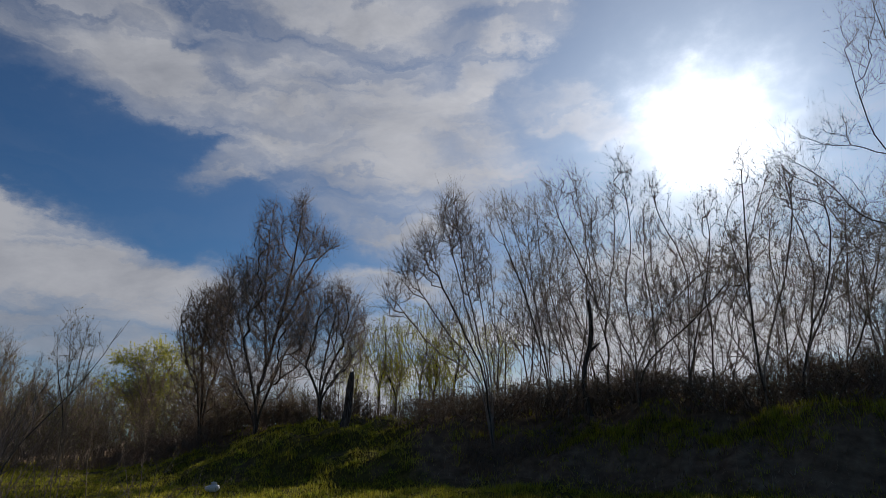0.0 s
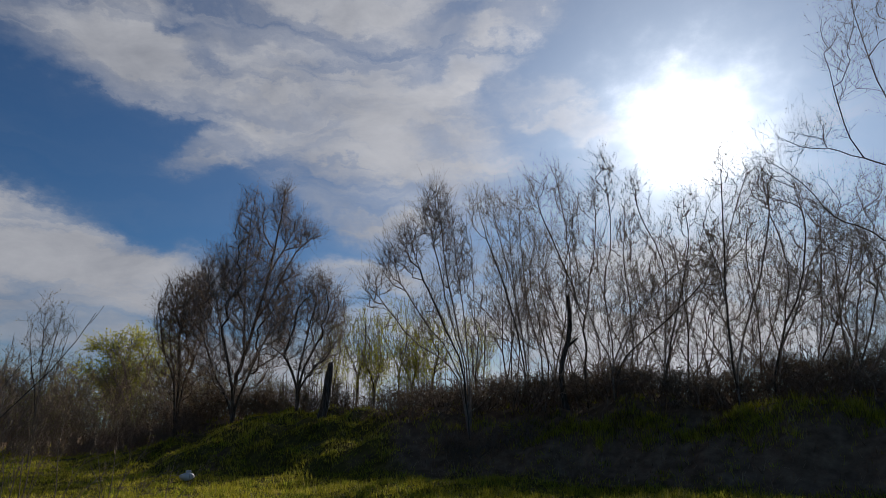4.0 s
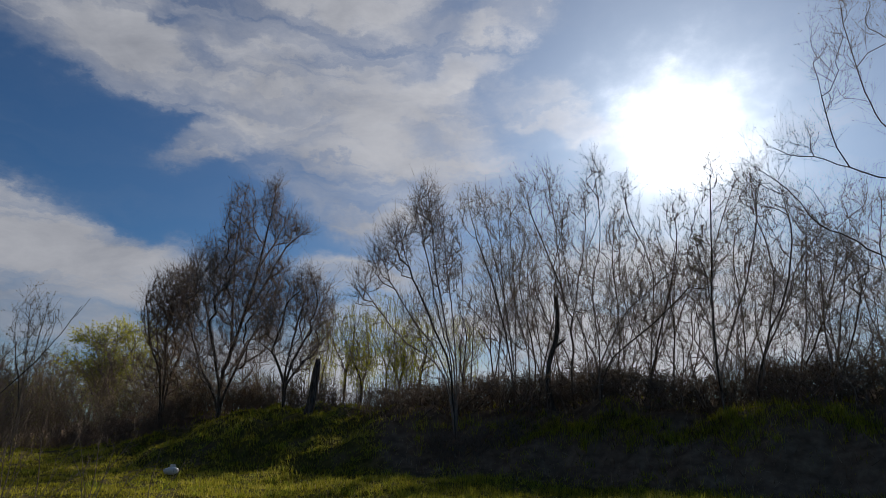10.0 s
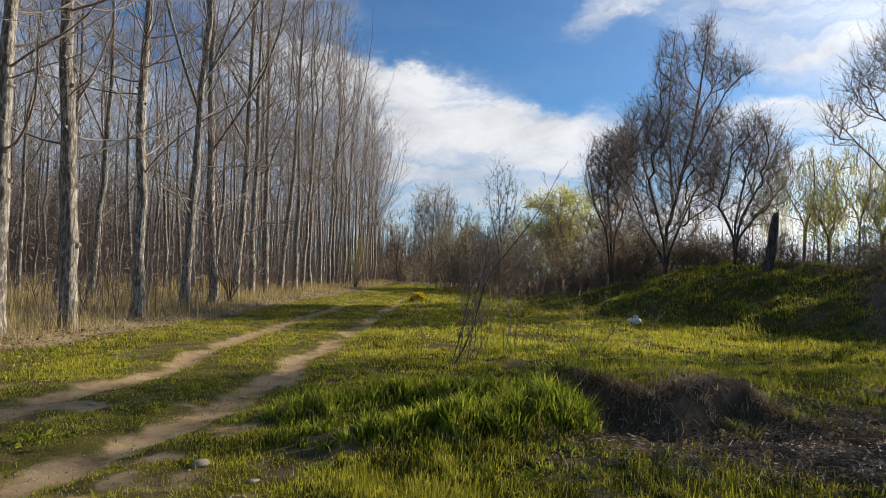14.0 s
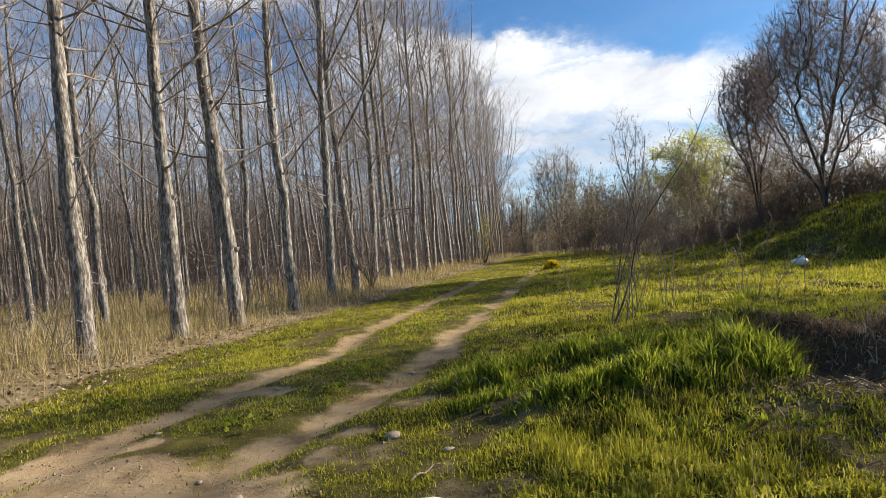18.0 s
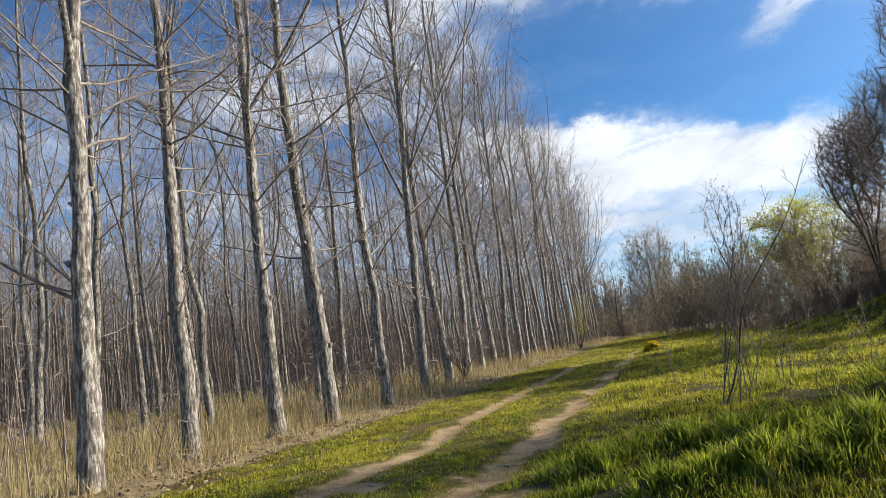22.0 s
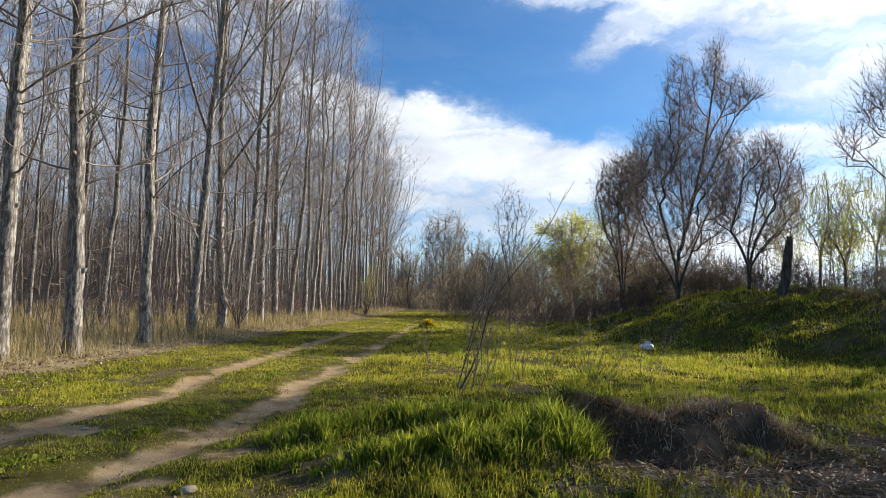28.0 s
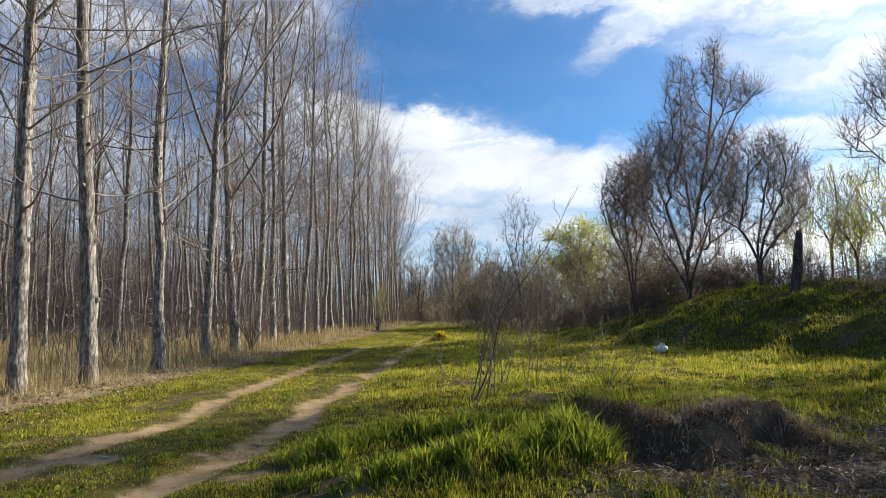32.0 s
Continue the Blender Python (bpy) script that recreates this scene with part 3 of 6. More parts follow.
def land(x, y):
    """Height of the ground."""
    x, y = np.asarray(x, float), np.asarray(y, float)
    far = step((np.hypot(x, y) - 90) / 200)
    a, b = ruts(x, y)
    rough = (1 - 0.75 * np.clip(np.exp(-(a / 0.35) ** 2) + np.exp(-(b / 0.35) ** 2), 0, 1)) * (0.3 + 0.7 * step((x + 1.2) / 1.2))
    z = 0.03 * ripple(x, y, 1.7, 1) + (0.03 * ripple(x, y, 0.4, 2) + 0.026 * ripple(x, y, 0.14, 7)) * rough
    near = np.exp(-np.maximum(0, np.hypot(x, y) - 5) / 30)
    z = z + (0.05 * ripple(x, y, 2.6, 61) + 0.035 * ripple(x, y, 1.0, 62)) * step((x - 0.2) / 2.0)
    z = z - (0.055 * np.exp(-(a / 0.22) ** 2) + 0.055 * np.exp(-(b / 0.24) ** 2)) * near
    z = z + bank(x, y) + hump(x, y)
    z = z + 0.1 * step((np.interp(y, WOOD_Y, WOOD_X) - x) / 1.5)
    return z * (1 - far)


def turf_patch(x, y):
    """Above nothing where turf covers the track, below where it is worn bare; the second value is the track's own strip."""
    mid = (np.interp(y, LEFT_Y, LEFT_X) + np.interp(y, RIGHT_Y, RIGHT_X)) / 2 + 0.25
    strip = np.exp(-((x - mid) / 1.5) ** 4) * (1 - 0.7 * step((y - 6) / 9))
    return 0.24 + 0.6 * ripple(x, y, 0.62, 24) + 0.4 * ripple(x, y, 0.2, 25) + 0.5 * step((y - 4) / 5), strip


def sand_mask(x, y):
    a, b = ruts(x, y)
    fade_a, fade_b = 1 - 0.6 * step((y - 17) / 12), 1 - 0.5 * step((y - 20) / 14)
    gap = 0.3 * ripple(x, y, 0.8, 11) + 0.2 * ripple(x, y, 0.25, 15)
    m = np.maximum(np.exp(-(a / 0.23) ** 2) * fade_a * (1.05 + 0.7 * gap), np.exp(-(b / 0.24) ** 2) * fade_b * (0.95 + 0.9 * gap))
    pad = 1.15 * np.exp(-(((x + 2.75) / 1.35) ** 2 + ((y - 2.7) / 1.3) ** 2) ** 2)
    cover, strip = turf_patch(x, y)
    worn = 0.8 * step((0.12 - cover) / 0.3) * strip
    return np.clip(np.maximum(np.maximum(m, pad), worn) + 0.22 * ripple(x, y, 0.35, 12) * (np.maximum(np.maximum(m, pad), worn) > 0.12), 0, 1.2)


def dry_mask(x, y):
    return step((np.interp(y, WOOD_Y, WOOD_X) - x + 0.25 * ripple(x, y, 0.8, 13)) / 0.9 + 0.3)


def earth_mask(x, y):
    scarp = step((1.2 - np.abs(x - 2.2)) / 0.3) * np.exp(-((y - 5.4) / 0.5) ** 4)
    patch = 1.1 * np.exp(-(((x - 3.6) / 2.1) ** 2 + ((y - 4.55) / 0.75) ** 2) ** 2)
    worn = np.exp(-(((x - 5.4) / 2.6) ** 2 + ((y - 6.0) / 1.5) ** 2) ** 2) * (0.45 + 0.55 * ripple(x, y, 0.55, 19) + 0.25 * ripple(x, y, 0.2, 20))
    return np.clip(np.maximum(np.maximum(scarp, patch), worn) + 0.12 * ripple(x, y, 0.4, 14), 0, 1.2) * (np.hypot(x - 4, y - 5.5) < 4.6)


def moss_mask(x, y):
    """Moss and turf roots under the grass, missing where the track is worn."""
    cover, strip = turf_patch(x, y)
    clump = ripple(x, y, 0.6, 21) + 0.6 * ripple(x, y, 0.2, 22)
    return np.clip(0.35 + step((cover - 0.0) / 0.25) * 0.5 * strip + 0.6 * step((clump + 0.9) / 0.5) * (1 - strip), 0, 1) - 0.35 * strip * (cover < 0)


def litter_shade_mask(x, y):
    """Leaf mould and brush litter on the bank; its tone also paints thicket shade."""
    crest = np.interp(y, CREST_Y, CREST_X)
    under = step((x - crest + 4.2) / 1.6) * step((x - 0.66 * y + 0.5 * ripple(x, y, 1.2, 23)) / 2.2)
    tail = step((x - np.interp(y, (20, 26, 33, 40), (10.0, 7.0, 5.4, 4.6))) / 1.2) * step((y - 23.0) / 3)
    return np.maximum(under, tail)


def build_ground():
    ang = np.radians(np.concatenate([np.arange(-58, 90, 0.5), np.arange(92, 300, 4.0)]))
    rad = np.concatenate([[0.0], np.geomspace(0.35, 2, 16)[:-1], np.geomspace(2, 12, 105)[:-1], np.geomspace(12, 100, 80)[:-1], np.geomspace(100, 4000, 36)])
    a, r = np.meshgrid(ang, rad[1:])
    x, y = r * np.sin(a), r * np.cos(a)
    v = np.stack([x, y, land(x, y)], -1).reshape(-1, 3)
    m = len(ang)
    i, j = np.meshgrid(np.arange(len(rad) - 2), np.arange(m), indexing="ij")
    nxt = (j + 1) % m
    quads = np.stack([i * m + j, i * m + nxt, (i + 1) * m + nxt, (i + 1) * m + j], -1).reshape(-1, 4)
    sh = Shell()
    hub = len(v)
    v = np.concatenate([v, [[0, 0, float(land(0, 0))]]])
    ring = np.arange(m)
    sh.add(v, np.stack([np.full(m, hub), (ring + 1) % m, ring], -1), quads)
    me = sh.mesh("ground", SOIL)
    for name, f in (("sand", sand_mask), ("dry", dry_mask), ("earth", earth_mask), ("litter_shade", litter_shade_mask), ("moss", moss_mask)):
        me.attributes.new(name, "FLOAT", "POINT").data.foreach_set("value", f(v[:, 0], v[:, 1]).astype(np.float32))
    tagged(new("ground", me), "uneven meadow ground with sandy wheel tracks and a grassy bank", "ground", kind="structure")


build_ground()


# ---------------------------------------------------------------- grass and litter
def tufts(rng, count, near, far, az0, az1, power=1.35):
    """Places spread round the viewpoint, thinner with distance."""
    k = 1 - power
    u = rng.uniform(0, 1, count)
    r = (near ** (k + 1) + u * (far ** (k + 1) - near ** (k + 1))) ** (1 / (k + 1))
    a = np.radians(rng.uniform(az0, az1, count))
    return r * np.sin(a), r * np.cos(a), r


def blades(shell, rng, x, y, height, width, lean=0.35, parts=2, drift=(0, 0), fan=None):
    """Grass blades standing at x, y: a bent strip of two pieces, or one triangle."""
    m = len(x)
    if m == 0:
        return
    base = np.stack([x, y, land(x, y) - 0.01], -1)
    a = rng.uniform(0, 2 * math.pi, m)
    side = np.stack([np.cos(a), np.sin(a), 0 * a], -1) * (np.broadcast_to(width, m) * 0.5)[:, None]
    b = rng.uniform(0, 2 * math.pi, m)
    tilt = np.abs(rng.normal(0, lean, m))
    off = np.stack([np.cos(b) * tilt + drift[0], np.sin(b) * tilt + drift[1], 0 * b], -1)
    if fan is not None:
        off[:, :2] += fan
    h = np.broadcast_to(height, m)[:, None]
    up = np.array([0, 0, 1.0])
    tip = base + (up * np.maximum(0.35, 1 - 0.4 * tilt[:, None]) + off) * h
    if parts == 1:
        v = np.stack([base - side, base + side, tip], 1)
        shell.add(v, np.arange(m)[:, None, None] * 3 + np.array([[0, 1, 2]]))
    else:
        mid = base + (up * 0.6 + off * 0.28) * h
        v = np.stack([base - side, base + side, mid + side * 0.75, mid - side * 0.75, tip], 1)
        k = np.arange(m)[:, None, None] * 5
        shell.add(v, k + np.array([[3, 2, 4]]), k + np.array([[0, 1, 2, 3]]))


def build_grass():
    rng = np.random.RandomState(11)
    # short turf, in clumps whose blades lean outwards
    sh = Shell()
    x, y, r = tufts(rng, 92000, 1.7, 60, -48, 82, 1.72)
    draw = rng.uniform(0, 1, len(x))
    keep = (draw > 1.25 * sand_mask(x, y) - 0.12) & (rng.uniform(0, 1, len(x)) > 1.35 * dry_mask(x, y)) & (rng.uniform(0, 1, len(x)) > 1.15 * earth_mask(x, y))
    clump = ripple(x, y, 0.6, 21) + 0.6 * ripple(x, y, 0.2, 22)
    cover, road = turf_patch(x, y)
    keep &= (rng.uniform(0, 1, len(x)) > 0.88 * litter_shade_mask(x, y)) & (clump * (1 - road) > -0.85 + rng.normal(0, 0.25, len(x)) - 0.4 * step((r - 12) / 10))
    keep &= (cover + rng.normal(0, 0.1, len(x)) > 0.05) | (rng.uniform(0, 1, len(x)) > 1.1 * road)
    x, y, r, clump, road = x[keep], y[keep], r[keep], clump[keep], road[keep]
    lush = 1 + 0.45 * step((x - 4) / 4) - 0.25 * road - 0.35 * step((-0.7 - x) / 0.8)
    for near, k, pieces in ((r < 3.4, 11, 2), (r >= 3.4, 11, 1)):
        rep = np.repeat(np.arange(len(x))[near], k)
        wide = 0.012 + 0.0065 * r[rep]
        px, py = x[rep] + rng.normal(0, 1, len(rep)) * wide, y[rep] + rng.normal(0, 1, len(rep)) * wide
        tall = (0.05 + 0.024 * np.clip(clump[rep], -1, 1.5)) * lush[rep] * rng.uniform(0.45, 1.5, len(rep)) * (1 + 0.025 * r[rep])
        blades(sh, rng, px, py, tall, 0.0095 + 0.0008 * r[rep], 0.6, pieces)
    # the same turf, thinner, round and behind the viewpoint
    a, q = rng.uniform(0, 6.283, 9000), 7 * np.sqrt(rng.uniform(0.004, 1, 9000))
    x, y = q * np.sin(a), q * np.cos(a)
    keep = ((q < 1.8) | (np.cos(a - 0.25) < 0.35)) & (sand_mask(x, y) < 0.35) & (dry_mask(x, y) < 0.4)
    px, py = np.repeat(x[keep], 6), np.repeat(y[keep], 6)
    blades(sh, rng, px + rng.normal(0, 0.04, len(px)), py + rng.normal(0, 0.04, len(px)), rng.uniform(0.02, 0.06, len(px)), 0.012, 0.75, 1)
    tagged(new("meadow_grass", sh.mesh("meadow_grass", GRASS, False)), "short spring grass covering the meadow and the bank", "grass", kind="stuff")
    # lush tufts on the hummock
    sh = Shell()
    for cx, cy, rx, ry, count, h in ((-0.4, 4.8, 0.7, 0.3, 60, 0.16), (0.5, 4.9, 0.6, 0.28, 64, 0.19), (1.12, 5.15, 0.4, 0.34, 90, 0.27), (2.75, 5.35, 0.12, 0.1, 5, 0.14), (0.15, 5.8, 1.0, 0.32, 84, 0.2), (-0.8, 5.45, 0.45, 0.3, 34, 0.17), (0.4, 4.2, 1.1, 0.35, 50, 0.1), (1.3, 6.1, 0.6, 0.35, 44, 0.2), (0.7, 6.9, 0.9, 0.4, 40, 0.2),
                                     (3.6, 6.6, 0.6, 0.4, 22, 0.12), (2.2, 7.0, 0.9, 0.4, 30, 0.12)):
        for _ in range(count):
            q, a, k = math.sqrt(rng.uniform(0, 1)), rng.uniform(0, 6.283), rng.randint(16, 36)
            ux, uy = cx + rx * q * math.cos(a), cy + ry * q * math.sin(a)
            s, tall = rng.uniform(0.025, 0.06), 0.72 * h * rng.uniform(0.5, 1.3) * (1.1 - 0.35 * q * q)
            fan = rng.normal(0, 0.36, (k, 2)) + rng.normal(0, 0.14, 2)
            blades(sh, rng, ux + fan[:, 0] * s * 2, uy + fan[:, 1] * s * 2, tall * rng.uniform(0.5, 1.2, k), rng.uniform(0.009, 0.019, k), 0.18, 2, (0, 0), fan * 0.8)
    tagged(new("tall_grass", sh.mesh("tall_grass", LUSH, False)), "lush dark green grass tufts on a low hummock", "grass", kind="stuff")
    # coarse tufts along the bank and in the meadow
    sh = Shell()
    for _ in range(4800):
        a, d = radians(rng.uniform(-38, 80)), 5.5 + 28 * rng.uniform(0, 1) ** 1.2
        cx, cy = d * math.sin(a), d * math.cos(a)
        if dry_mask(cx, cy) > 0.2 or rng.uniform() < 0.86 * litter_shade_mask(cx, cy) or sand_mask(cx, cy) > 0.15 or earth_mask(cx, cy) > 0.3 or rng.uniform(-1, 1.2) > ripple(cx, cy, 1.6, 33) + 0.25 * (cx > 4):
            continue
        k, s = rng.randint(14, 34), rng.uniform(0.03, 0.09) + 0.004 * d
        fan = rng.normal(0, 0.5, (k, 2))
        verge = 0.55 if cx < 0.5 else 1.0
        blades(sh, rng, cx + fan[:, 0] * s, cy + fan[:, 1] * s, verge * rng.uniform(0.07, 0.18) * rng.uniform(0.6, 1.2, k), 0.008 + 0.0009 * d, 0.2, 1, (0, 0), fan * 0.8)
    tagged(new("coarse_grass", sh.mesh("coarse_grass", LUSH, False)), "coarse green grass tufts on the shaded bank", "grass", kind="stuff")
    # the long grass on the rim of the bank, before the brambles
    sh = Shell()
    for _ in range(800):
        a = rng.uniform(40, 84)
        d = np.interp(a, (33, 40, 50, 62, 84), (19.6, 18.0, 16.7, 15.8, 15.6)) + rng.normal(0, 0.35)
        cx, cy, k = d * math.sin(radians(a)), d * math.cos(radians(a)), rng.randint(12, 24)
        if ripple(np.array([cx]), np.array([cy]), 1.1, 34)[0] < rng.uniform(-0.9, 0.3):
            continue
        fan = rng.normal(0, 0.4, (k, 2))
        blades(sh, rng, cx + fan[:, 0] * 0.16, cy + fan[:, 1] * 0.16, rng.uniform(0.1, 0.26) * rng.uniform(0.6, 1.2, k), 0.018, 0.15, 1, (0, 0), fan * 0.6)
    tagged(new("rim_grass", sh.mesh("rim_grass", GRASS, False)), "long sunlit grass along the rim of the bank", "grass", kind="stuff")
    # dead stalks and leaves over the shaded slope
    sh = Shell()
    a, d = np.radians(rng.uniform(26, 84, 9000)), rng.uniform(10.5, 23, 9000)
    x, y = d * np.sin(a), d * np.cos(a)
    keep = rng.uniform(0, 1, len(x)) < litter_shade_mask(x, y)
    x, y = x[keep], y[keep]
    blades(sh, rng, x, y, rng.uniform(0.06, 0.32, len(x)), rng.uniform(0.012, 0.03, len(x)), 0.9, 1)
    tagged(new("dead_stalks", sh.mesh("dead_stalks", LITTER, False)), "brown dead stalks and leaves over the shaded bank", "dry grass", kind="stuff")
    # pale dry grass under the poplars and at the road's end
    sh = Shell()
    x, y, r = tufts(rng, 190000, 5.0, 75, -60, 12, 1.3)
    keep = rng.uniform(0, 1, len(x)) < dry_mask(x, y) * np.clip((np.interp(y, WOOD_Y, WOOD_X) - x) / 1.6, 0.05, 1)
    keep &= ripple(x, y, 1.6, 41) > -0.55 + rng.normal(0, 0.3, len(x))
    x, y, r = x[keep], y[keep], r[keep]
    blades(sh, rng, x, y, (0.4 + 0.18 * ripple(x, y, 1.5, 42)) * rng.uniform(0.4, 1.4, len(x)), 0.004 + 0.0006 * r, 0.5, 1)
    x, y, r = tufts(rng, 16000, 1.8, 16, -40, 70, 1.5)
    keep = (dry_mask(x, y) < 0.5) & (ripple(x, y, 0.45, 43) > 0.1)
    x, y, r = x[keep], y[keep], r[keep]
    blades(sh, rng, x, y, rng.uniform(0.02, 0.06, len(x)), 0.003 + 0.0005 * r, 1.1, 1)
    x, y, r = tufts(rng, 2200, 2.5, 40, 0, 70, 1.3)
    blades(sh, rng, x, y, rng.uniform(0.08, 0.3, len(x)), 0.004 + 0.0006 * r, 0.6, 1)
    tagged(new("dry_grass", sh.mesh("dry_grass", STRAW, False)), "pale dry grass and straw under the poplars", "dry grass", kind="stuff")
    # straw scattered by the scarp
    sh = Shell()
    x, y = np.concatenate([rng.normal(3.4, 1.05, 12000), rng.normal(5.2, 1.5, 6000)]), np.concatenate([rng.normal(4.55, 0.45, 12000), rng.normal(6.0, 0.9, 6000)])
    a, s = rng.uniform(0, 6.283, len(x)), 0.025 + 0.2 * rng.uniform(0, 1, len(x)) ** 3
    p = np.stack([x, y, land(x, y) + rng.uniform(0.004, 0.04, len(x))], -1)
    x2, y2 = x + s * np.cos(a), y + s * np.sin(a)
    cones(sh, p, np.stack([x2, y2, land(x2, y2) + rng.uniform(0.0, 0.05, len(x))], -1), rng.uniform(0.0022, 0.006, len(x)))
    tagged(new("straw_litter", sh.mesh("straw_litter", LITTER, False)), "brown straw and broken stalks strewn before the scarp", "straw", kind="stuff")
    # fallen leaves along the wood's edge
    sh = Shell()
    y = 3 + 40 * rng.uniform(0, 1, 8000) ** 1.4
    x = np.interp(y, WOOD_Y, WOOD_X) - rng.normal(0.55, 0.6, len(y))
    more = np.stack([rng.normal(3.3, 1.2, 1600), rng.normal(4.6, 0.6, 1600)], -1)
    x, y = np.concatenate([x, more[:, 0]]), np.concatenate([y, more[:, 1]])
    p = np.stack([x, y, land(x, y) + rng.uniform(0.005, 0.05, len(x))], -1)
    leaves(sh, p, np.stack([rng.normal(0, 1, len(x)), rng.normal(0, 1, len(x)), rng.normal(0, 0.35, len(x))], -1), rng.uniform(0.02, 0.06, len(x)), rng, 0.7)
    tagged(new("fallen_leaves", sh.mesh("fallen_leaves", LITTER, False)), "brown fallen poplar leaves along the wood's edge", "leaf litter", kind="stuff")


build_grass()


# ---------------------------------------------------------------- trees
EYE_Z = 1.25


def spot(az, d, el=None):
    """A place at that bearing and distance from the viewpoint: on the ground, or at an elevation."""
    x, y = d * math.sin(radians(az)), d * math.cos(radians(az))
    return np.array([x, y, float(land(x, y)) if el is None else EYE_Z + d * math.tan(radians(el))])


def root(name, place, label, category, group=""):
    ob = new(name)
    ob.empty_display_size = 0.2
    ob.location = place
    return tagged(ob, label, category, group)


def poplar(rng, height, r0, limbs_low, per_m, sub, fine, broad=1.0):
    """A bare plantation poplar about its own foot: a crooked trunk, dark limbs, a crown of upswept branches and twigs."""
    m = 44 if fine else 16
    z = height * np.linspace(0, 1, m) ** 1.35
    s = z / height
    # small kinks where branches left the trunk, over a slow bend and a lean
    kinks = np.cumsum(rng.normal(0, 0.016 if fine else 0.03, (m, 2)) * (np.diff(z, prepend=0.0)[:, None] / 0.4), axis=0)
    lean, bow = rng.normal(0, 0.014 * height, 2), rng.normal(0, 0.006 * height, 2)
    xy = kinks - kinks[-1] * s[:, None] + lean * s[:, None] + bow * np.sin(math.pi * s)[:, None]
    line = np.concatenate([xy - xy[0], z[:, None] - 0.15 * (s[:, None] < 0.001)], 1)
    rad = r0 * (1 - s) ** 1.1 * (1 + 0.3 * np.exp(-z / 0.3)) + 0.012
    if fine:
        rad = rad * (1 + rng.normal(0, 0.035, m))
    trunk = (line, rad)
    body, crown = Shell(), Shell()
    tube(body, *trunk, sides=12 if fine else 6)
    if fine:
        # ridged bark and swellings
        v = body.v[0]
        ring = np.minimum(np.arange(len(v)) // 12, m - 1)
        out = v - line[ring]
        swell = 1 + rng.normal(0, 0.04, len(v)) + 0.06 * np.sin(np.arange(len(v)) % 12 * 2.1 + ring * 0.35)
        body.v[0] = line[ring] + out * swell[:, None]
        for k in range(rng.randint(4, 8)):
            a, h = rng.uniform(0, 6.28), rng.uniform(0.4, 6)
            q = np.array([np.interp(h, z, line[:, j]) for j in range(3)])
            r = np.interp(h, z, rad)
            out = np.array([math.cos(a), math.sin(a), 0.35])
            tube(body, [q + out * r * 0.5, q + out * r * 1.0, q + out * r * 1.28], [r * 0.55, r * 0.42, r * 0.22], 6)
    first = []
    leaders = [trunk]

    def on_trunk(h):
        return np.array([np.interp(h, z, line[:, j]) for j in range(3)]), np.interp(h, z, rad)

    for i in range(rng.randint(3, 6) if fine else rng.randint(2, 4)):
        h, a, tilt = height * rng.uniform(0.26, 0.68), rng.uniform(0, 6.28), math.radians(rng.uniform(12, 23))
        p, r = on_trunk(h)
        size = (height - h) * rng.uniform(0.55, 0.92)
        flat = np.array([math.cos(a), math.sin(a), 0])
        end = p + (flat * math.sin(tilt) + np.array([0, 0, math.cos(tilt)])) * size
        way = curve(rng, p, end, 9, 0.022, flat * 0.07 * size)
        leaders.append((way, np.linspace(0.5 * r, 0.008, 9)))
        tube(body, *leaders[-1], sides=6 if fine else 4)
    for i in range(int(per_m * height)):
        host = leaders[0] if rng.uniform() < 0.55 else leaders[rng.randint(len(leaders))]
        if host is trunk:
            p, r = on_trunk(height * rng.uniform(0.2, 0.97) ** 0.85)
        else:
            f = rng.uniform(0.1, 0.97)
            p, r = along(host[0], np.array([f]))[0][0], np.interp(f * 8, np.arange(9), host[1])
        t = p[2] / height
        a = i * 2.4 + rng.uniform(-0.6, 0.6)
        rise = math.radians(np.clip(rng.normal(26 + 38 * t, 11), 2, 80))
        size = (0.45 + 0.7 * math.sin(math.pi * min(1, 0.15 + 0.8 * t))) * rng.uniform(0.4, 1.25) * height * 0.15 * broad
        way = np.array([math.cos(a) * math.cos(rise), math.sin(a) * math.cos(rise), math.sin(rise)])
        r = min(0.4 * r, 0.004 + (0.0054 if fine else 0.0042) * size)
        bough = curve(rng, p, p + way * size, 7 if fine else 4, 0.022, (0, 0, -0.04 * size))
        first.append((bough, np.linspace(r, 0.004, len(bough))))
    low = []
    for i in range(limbs_low):
        p, r = on_trunk(rng.uniform(2.2 if fine else 1.4, 9.5))
        a, size, rise = rng.uniform(0, 6.28), rng.uniform(1.0, 4.2) * (1.0 if fine else 0.6), math.radians(rng.uniform(10, 48))
        way = np.array([math.cos(a) * math.cos(rise), math.sin(a) * math.cos(rise), math.sin(rise)])
        bough = curve(rng, p, p + way * size, 9 if fine else 4, 0.03, (0, 0, -0.05 * size))
        low.append((bough, np.linspace(min(0.25 * r, 0.005 + 0.005 * size), 0.004, len(bough))))
    for bough in first + low:
        tube(crown, *bough, sides=5 if fine else 3)
    second = offshoots(rng, first, sub, 0.28, 42, 0.25, 0.2, 4, 0.25) + offshoots(rng, low, sub * 0.8, 0.3, 48, 0.12, 0.25, 5, 0.2, 0.09)
    for bough in second:
        tube(crown, *bough, sides=3) if fine else cones(crown, bough[0][:1], bough[0][-1:], bough[1][0])
